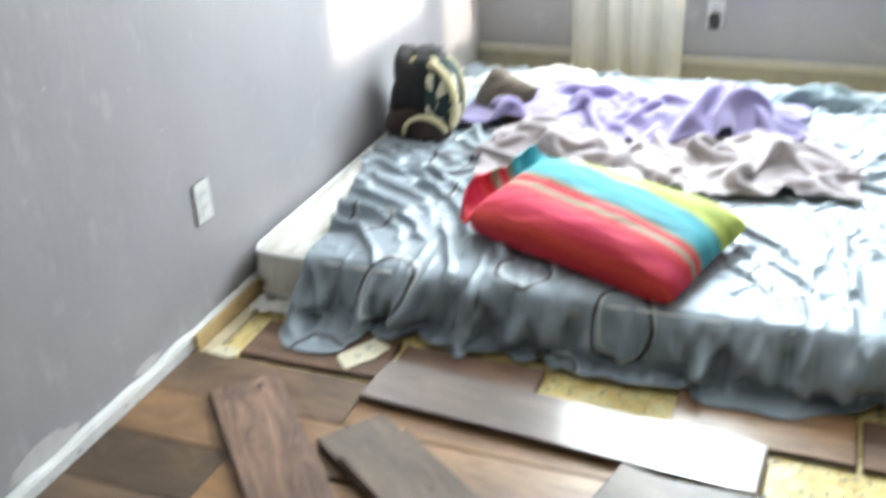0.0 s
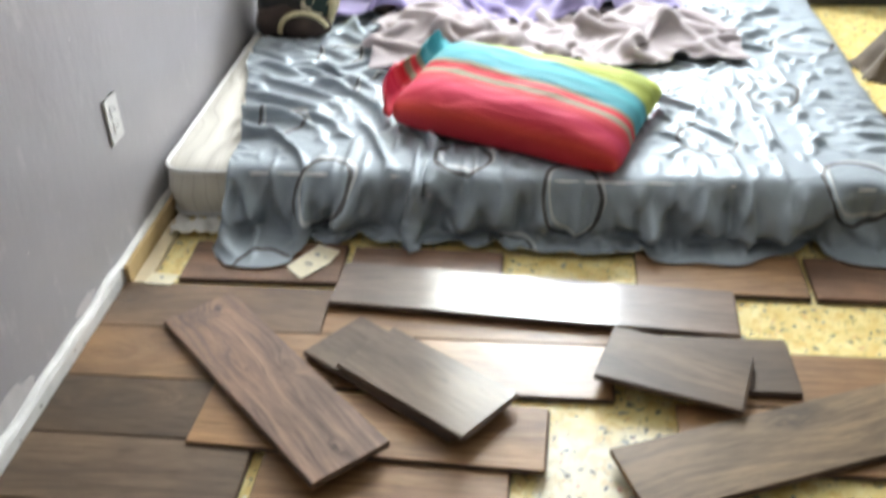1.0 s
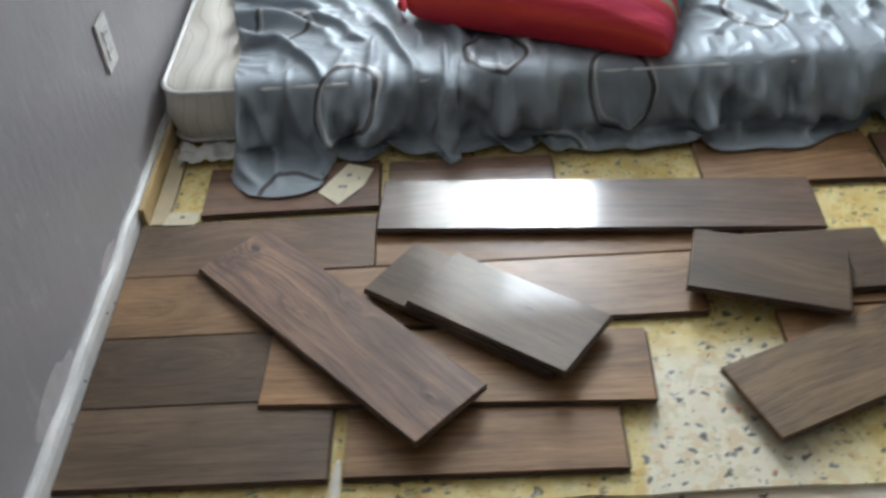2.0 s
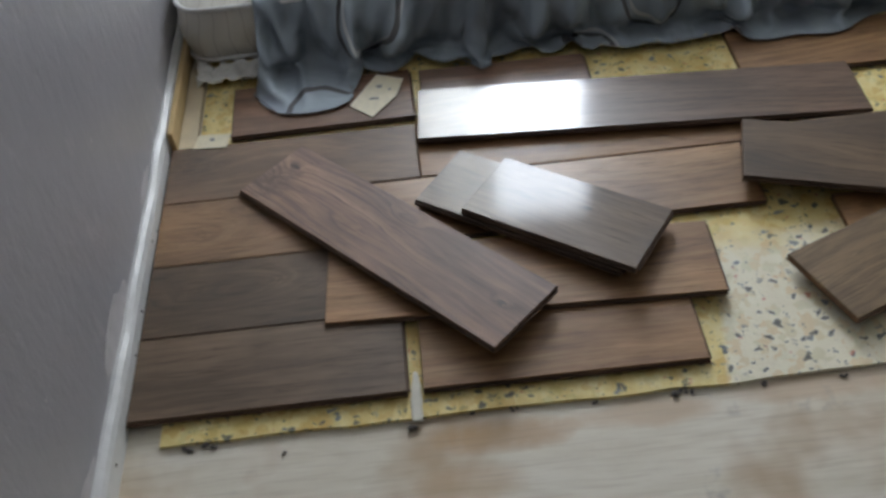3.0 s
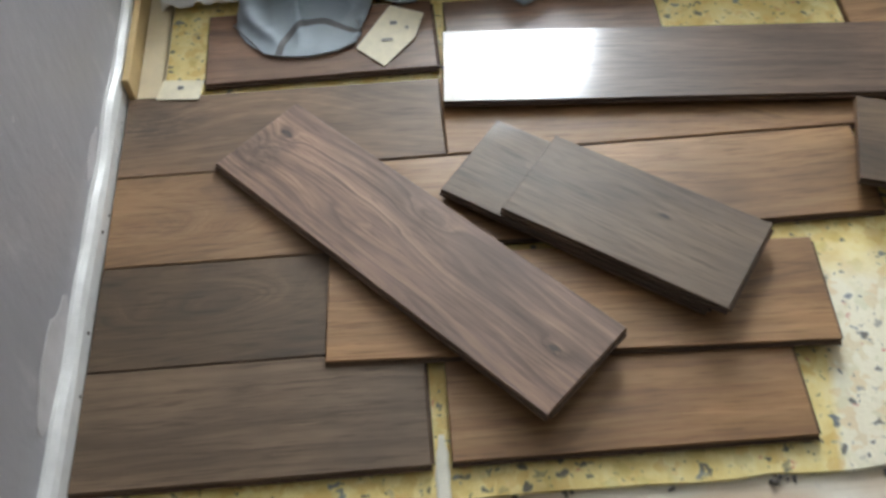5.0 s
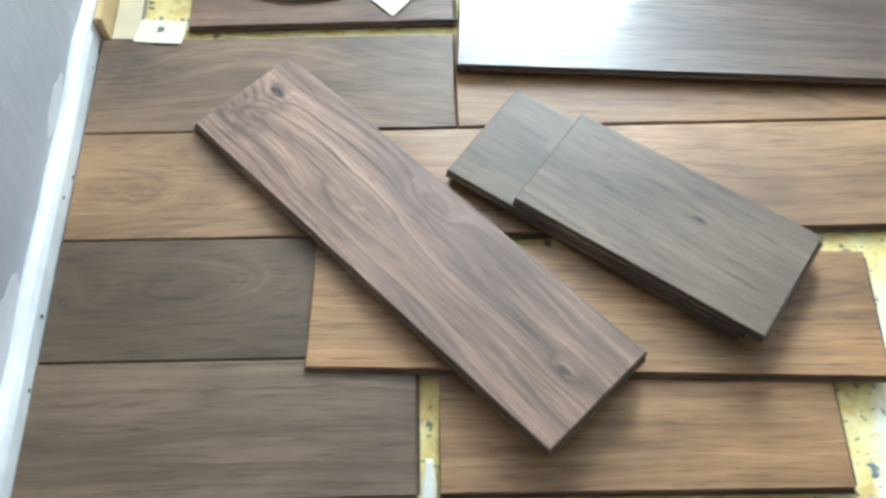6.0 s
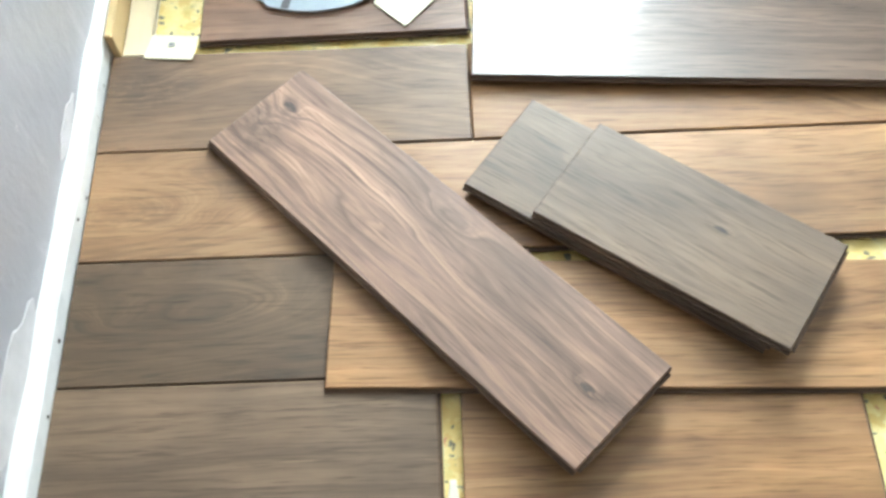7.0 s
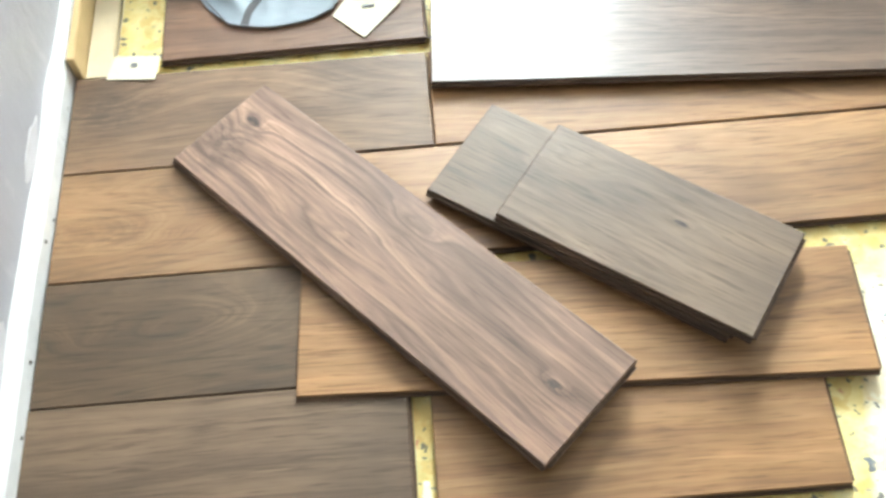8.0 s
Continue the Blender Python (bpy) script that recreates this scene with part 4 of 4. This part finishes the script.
LAVENDER = cloth("lavender_cotton", (0.20, 0.165, 0.33), (0.27, 0.235, 0.41))
MAUVE = cloth("mauve_fleece", (0.29, 0.245, 0.255), (0.36, 0.31, 0.315))
BROWN = cloth("brown_cloth", (0.10, 0.075, 0.055), (0.16, 0.12, 0.09))
CREAM = cloth("cream_sheet", (0.8, 0.78, 0.72), (0.86, 0.84, 0.79))
def thrown_blanket(name, centre, size, turn, gather, seed, mat, label, peaks=(), rise=0.10):
    """A blanket dropped on the bed: it starts bunched up and settles into folds."""
    ns, nt = int(size[0] / 0.0115), int(size[1] / 0.0115)
    start = np.zeros((nt, ns, 3))
    c, s_ = math.cos(radians(turn)), math.sin(radians(turn))
    for j in range(nt):
        for i in range(ns):
            u, v = i / (ns - 1) - 0.5, j / (nt - 1) - 0.5
            x = size[0] * u * (1 + 0.22 * noise.noise(Vector((v * 3, 0, seed))))
            y = size[1] * v * (1 + 0.35 * noise.noise(Vector((u * 3.5, 4, seed)))) + 0.06 * noise.noise(Vector((u * 3, 9, seed)))
            z = rise * abs(noise.noise(Vector((x * 5 + seed, y * 6, seed)))) + 0.4 * rise * abs(noise.noise(Vector((x * 13, y * 14 + seed, 2.0))))
            start[j, i] = (centre[0] + x * c - y * s_, centre[1] + x * s_ + y * c, BED_TOP + 0.03 + z)
    longer = np.full((nt, ns), gather)
    p = draped_cloth(start, longer, longer, BED, BED_TOP + 0.03, 0.02, 70, seed, 0.05, False, 0.03, 0.008)
    for px, py, pw, ph in peaks:
        gx, gy = (p[..., 0] - centre[0] - px) / pw, (p[..., 1] - centre[1] - py) / pw
        p[..., 2] += ph * np.exp(-gx ** 2 - gy ** 2)
    lo = Vector((centre[0], centre[1], BED_TOP + 0.03))
    ob = part(name, sheet([[tuple(Vector(q) - lo) for q in row] for row in p]), mat, smooth=True)
    ob.location = lo
    sol = ob.modifiers.new("thickness", "SOLIDIFY")
    sol.thickness, sol.offset = 0.007, 1
    ob.modifiers.new("relax", "SMOOTH").iterations = 2
    sub = ob.modifiers.new("round", "SUBSURF")
    sub.levels = sub.render_levels = 1
    return tagged(ob, label, "blanket")


thrown_blanket("mauve_blanket", (1.02, 1.80), (1.08, 0.36), 5, 1.22, 6, MAUVE, "crumpled greyish mauve fleece blanket on the bed", ((0.30, 0.06, 0.14, 0.06), (-0.38, 0.05, 0.13, 0.06)))
thrown_blanket("lavender_blanket", (0.85, 2.16), (1.08, 0.38), 0, 1.25, 2, LAVENDER, "crumpled lavender blanket heaped on the bed", ((0.29, -0.07, 0.15, 0.10), (0.38, -0.05, 0.11, 0.07), (0.12, -0.03, 0.10, 0.04), (-0.30, -0.06, 0.2, 0.06)))
ROLL = cloth("teal_grey_cloth", (0.09, 0.13, 0.145), (0.16, 0.21, 0.225))
heap("rolled_throw", (1.47, 2.52), (0.30, 0.13), 0.07, 13.0, ROLL, "bunched teal-grey throw at the head of the bed", "throw", fringe=0.2)
heap("cream_sheet", (0.52, 2.46), (0.46, 0.2), 0.075, 9.0, CREAM, "bunched cream sheet at the head of the bed", "sheet")


def curtain():
    k = Nodes("cream_curtain", 0.8)
    tr = k.n.new("ShaderNodeBsdfTranslucent")
    tr.inputs["Color"].default_value = (0.93, 0.91, 0.85, 1)
    k.set("Base Color", k.ramp(k.noise(k.coords(), 14, 3), (0.3, (0.68, 0.65, 0.56)), (0.7, (0.78, 0.75, 0.66))))
    mx = k.n.new("ShaderNodeMixShader")
    mx.inputs[0].default_value = 0.5
    k.l.new(k.out.outputs[0], mx.inputs[1]), k.l.new(tr.outputs[0], mx.inputs[2])
    k.l.new(mx.outputs[0], k.n["Material Output"].inputs[0])
    rows = []
    for j in range(41):
        z = 0.09 + 2.21 * j / 40
        spread = 1 - 0.10 * smooth01(0.6, 2.3, z)
        row = []
        for i in range(121):
            a = i / 120
            x = 0.45 + 0.463 * a * spread
            ph = a * 26 + 0.8 * noise.noise(Vector((a * 4, z * 0.7, 0)))
            row.append((x, 2.905 + 0.028 * math.sin(ph) * (0.6 + 0.4 * noise.noise(Vector((a * 7, z, 3)))), z))
        rows.append(row)
    ob = part("curtain", sheet(rows), k.m, smooth=True)
    return tagged(ob, "long pleated cream curtain hanging beside the window", "curtain")


curtain()


# ---- bag in the corner ----
def blob(bm, centre, radii, seed, rough=0.18, seg=20, boxy=2.0):
    """A lumpy ball; boxy above 2 squares it off towards a soft box."""
    res = bmesh.ops.create_uvsphere(bm, u_segments=seg, v_segments=seg // 2 + 2, radius=1.0)
    for v in res["verts"]:
        d = 1 + rough * noise.noise(v.co * 1.7 + Vector((seed, 0, 0))) + rough * 0.4 * fold(v.co.x, v.co.z, seed, 2.5, 3.5)
        d /= (abs(v.co.x) ** boxy + abs(v.co.y) ** boxy + abs(v.co.z) ** boxy) ** (1 / boxy)
        v.co = Vector((v.co.x * radii[0] * d, v.co.y * radii[1] * d, v.co.z * radii[2] * d)) + Vector(centre)
    return bm


def bag():
    base = tagged(new("bag"), "black fabric bag with cream trim slumped against the wall", "bag")
    base.location = (0.185, 1.95, BED_TOP + 0.004)
    dark = cloth("black_fabric", (0.012, 0.012, 0.013), (0.026, 0.024, 0.024), sheen=0.08)
    brown = cloth("dark_brown_fabric", (0.03, 0.018, 0.014), (0.06, 0.036, 0.028), sheen=0.08)
    trimc = cloth("cream_trim", (0.56, 0.47, 0.25), (0.68, 0.60, 0.37))
    k = Nodes("patterned_fabric", 0.8)
    cells = k.node("ShaderNodeTexVoronoi", Vector=k.mapped(k.coords(), (24, 24, 20)), Scale=1.0)
    pick = k.ramp(k.node("ShaderNodeSeparateColor", Color=cells.outputs[1]).outputs[0], (0.70, 0.0), (0.74, 1.0))
    k.set("Base Color", k.mix(pick, (0.008, 0.028, 0.026), (0.60, 0.55, 0.40)))
    part("body", blob(bmesh.new(), (-0.035, 0.0, 0.135), (0.095, 0.10, 0.145), 2.0, 0.26, 28, 3.2), dark, base, smooth=True)
    part("base_panel", blob(bmesh.new(), (-0.055, -0.04, 0.05), (0.09, 0.09, 0.06), 12.0, 0.25, 20, 2.8), brown, base, "dark brown base", smooth=True)
    part("side_pocket", blob(bmesh.new(), (0.058, -0.03, 0.135), (0.058, 0.085, 0.125), 5.0, 0.2, 24, 2.6), k.m, base, "dark green and cream patterned side", smooth=True)
    part("front_pocket", blob(bmesh.new(), (0.03, -0.105, 0.048), (0.078, 0.045, 0.052), 8.0), brown, base, smooth=True)
    part("top_flap", blob(bmesh.new(), (-0.005, 0.0, 0.272), (0.048, 0.05, 0.030), 9.0, 0.3, 20, 3.0), dark, base, smooth=True)
    band = [(-0.045 + 0.09 * i / 8, -0.05 - 0.006 * math.sin(i * 0.8), 0.268 + 0.012 * math.sin(math.pi * i / 8)) for i in range(9)]
    part("strap", tube_along(band, 0.010, 7), trimc, base, "cream strap", smooth=True)
    for y, lean, thick in ((-0.075, 0.0, 0.014), (0.015, 0.02, 0.009)):
        arc = [(0.030 + 0.092 * math.cos(a), y + lean * math.sin(a) - 0.02 * math.cos(a), 0.135 + 0.13 * math.sin(a)) for a in (radians(-75 + 9 * i) for i in range(20))]
        part("piping", tube_along(arc, thick, 7), trimc, base, "thick cream piping", smooth=True)
    arc = [(0.03 - 0.082 * math.cos(a), -0.138 - 0.012 * math.sin(a), 0.030 + 0.072 * math.sin(a)) for a in (radians(10 * i) for i in range(17))]
    part("piping", tube_along(arc, 0.0085, 7), trimc, base, "cream piping", smooth=True)


bag()
cushion = pillow_shell(0.12, 0.09, 0.05, 7.0, cloth("brown_cushion_cloth", (0.06, 0.042, 0.03), (0.15, 0.11, 0.08)), "cushion")
cushion.matrix_basis = pose(0.40, 2.13, BED_TOP + 0.085, 55, 8, -35)
tagged(cushion, "small brown cushion leaning behind the bag", "cushion")


# ---- beside the bed ----
def screen():
    base = tagged(new("television"), "large black television standing on the floor by the wall", "television")
    base.location = (2.44, 2.64, 0.008)
    part("body", boxed(-0.44, 0.44, 0.0, 0.10, 0.0, 0.62, bevel=0.012), BLACK, base)
    part("screen_glass", boxed(-0.40, 0.40, -0.004, 0.0, 0.06, 0.58), plain("dark_glass", (0.008, 0.009, 0.009), 0.3), base, "dark glossy screen")
    part("side_strip", boxed(-0.468, -0.444, -0.006, 0.09, 0.0, 0.62, bevel=0.006), SILVER, base, "silver side strip")


screen()
heap("brown_clothes", (2.18, 2.02), (0.20, 0.19), 0.14, 4.0, BROWN, "heap of dark brown clothes on the floor", "clothes", base_z=0.0085)
for k_, (a_, b_) in enumerate((((1.98, 1.52), (2.75, 1.60)), ((1.97, 1.56), (2.62, 1.50)), ((2.0, 1.40), (2.8, 1.34)))):
    loose_plank((a_, b_), (WALNUT_MID, WALNUT_DARK, WALNUT_LIGHT)[k_], "walnut plank stacked on the floor beside the bed", (0.0085, 0.0225, 0.0085)[k_], (0.0085, 0.0225, 0.0085)[k_])

outlet2 = outlet(pose(1.025, WALL_Y, 0.362), 180, "white outlet with a dark plug on the far wall")
part("plug", boxed(-0.022, 0.022, 0.008, 0.05, -0.055, 0.005, bevel=0.008), BLACK, outlet2, "dark plug in the lower socket")


# ---- small things on the floor ----
def crumpled_scrap(name, centre, size, seed, mat, label, category, z):
    rows = []
    for j in range(15):
        row = []
        for i in range(23):
            x, y = size[0] * (i / 22 - 0.5), size[1] * (j / 14 - 0.5)
            c = fold(x, y, seed, 28, 34)
            row.append((x + 0.008 * noise.noise(Vector((x * 30, y * 30, seed))), y + 0.008 * noise.noise(Vector((x * 30, y * 30, seed + 3))), 0.004 + 0.022 * c))
        rows.append(row)
    ob = part(name, sheet(rows), mat, smooth=True)
    ob.modifiers.new("thickness", "SOLIDIFY").thickness = 0.0015
    ob.location = (*centre, z)
    return tagged(ob, label, category)


# plastic bag at the mattress corner, drawn with the cream sheet's material
crumpled_scrap("cloth_scrap", (0.14, 0.905), (0.17, 0.07), 3.0, CREAM, "crumpled white plastic bag tucked under the mattress", "cloth", 0.0085)
crumpled_scrap("plastic_wrapper", (0.90, 1.575), (0.16, 0.10), 6.0, PLASTIC, "crumpled white plastic wrapper on the bed by the pillow", "wrapper", 0.205)

# frayed pale tape end sticking out of the gap between two front planks
rows = []
for j in range(17):
    y = -0.050 + 0.095 * j / 16
    w = (0.0085 + 0.003 * noise.noise(Vector((y * 45, 0, 2)))) * (1 - 0.6 * smooth01(0.01, 0.045, y))
    rows.append([(0.479 + w * (2 * i / 4 - 1) + 0.003 * noise.noise(Vector((y * 12, 5, 0))), y, 0.0090 + 0.0012 * noise.noise(Vector((i * 1.7, y * 40, 0)))) for i in range(5)])
strip = part("tape_strip", sheet(rows), plain("white_tape", (0.78, 0.74, 0.62), 0.6), smooth=True)
strip.modifiers.new("thickness", "SOLIDIFY").thickness = 0.001
tagged(strip, "frayed pale tape end in a gap between planks", "tape")

crumb_rng = random.Random(7)
bm = bmesh.new()
for x, y, r in ((0.475, -0.052, 0.010), (0.15, -0.045, 0.008), (0.115, -0.047, 0.006), (0.12, -0.05, 0.005), (0.36, -0.035, 0.006), (0.52, -0.036, 0.005), (0.565, -0.04, 0.005), (0.63, -0.042, 0.005), (0.76, -0.046, 0.006), (0.885, -0.045, 0.009), (0.905, -0.047, 0.006), (1.02, -0.05, 0.006), (0.27, -0.075, 0.004), (1.15, -0.05, 0.005)):
    for k_ in range(3):
        blob(bm, (x + crumb_rng.uniform(-1, 1) * r, y + crumb_rng.uniform(-1, 1) * r * 0.6, r * 0.4), (r * crumb_rng.uniform(0.3, 0.75), r * crumb_rng.uniform(0.2, 0.55), r * 0.35), crumb_rng.uniform(0, 9), 0.5, 8)
tagged(part("debris", bm, plain("dark_grit", (0.15, 0.13, 0.115), 0.9, 0.0, 300.0), smooth=True), "dark crumbs of glue and grit along the underlay", "debris", kind="stuff")
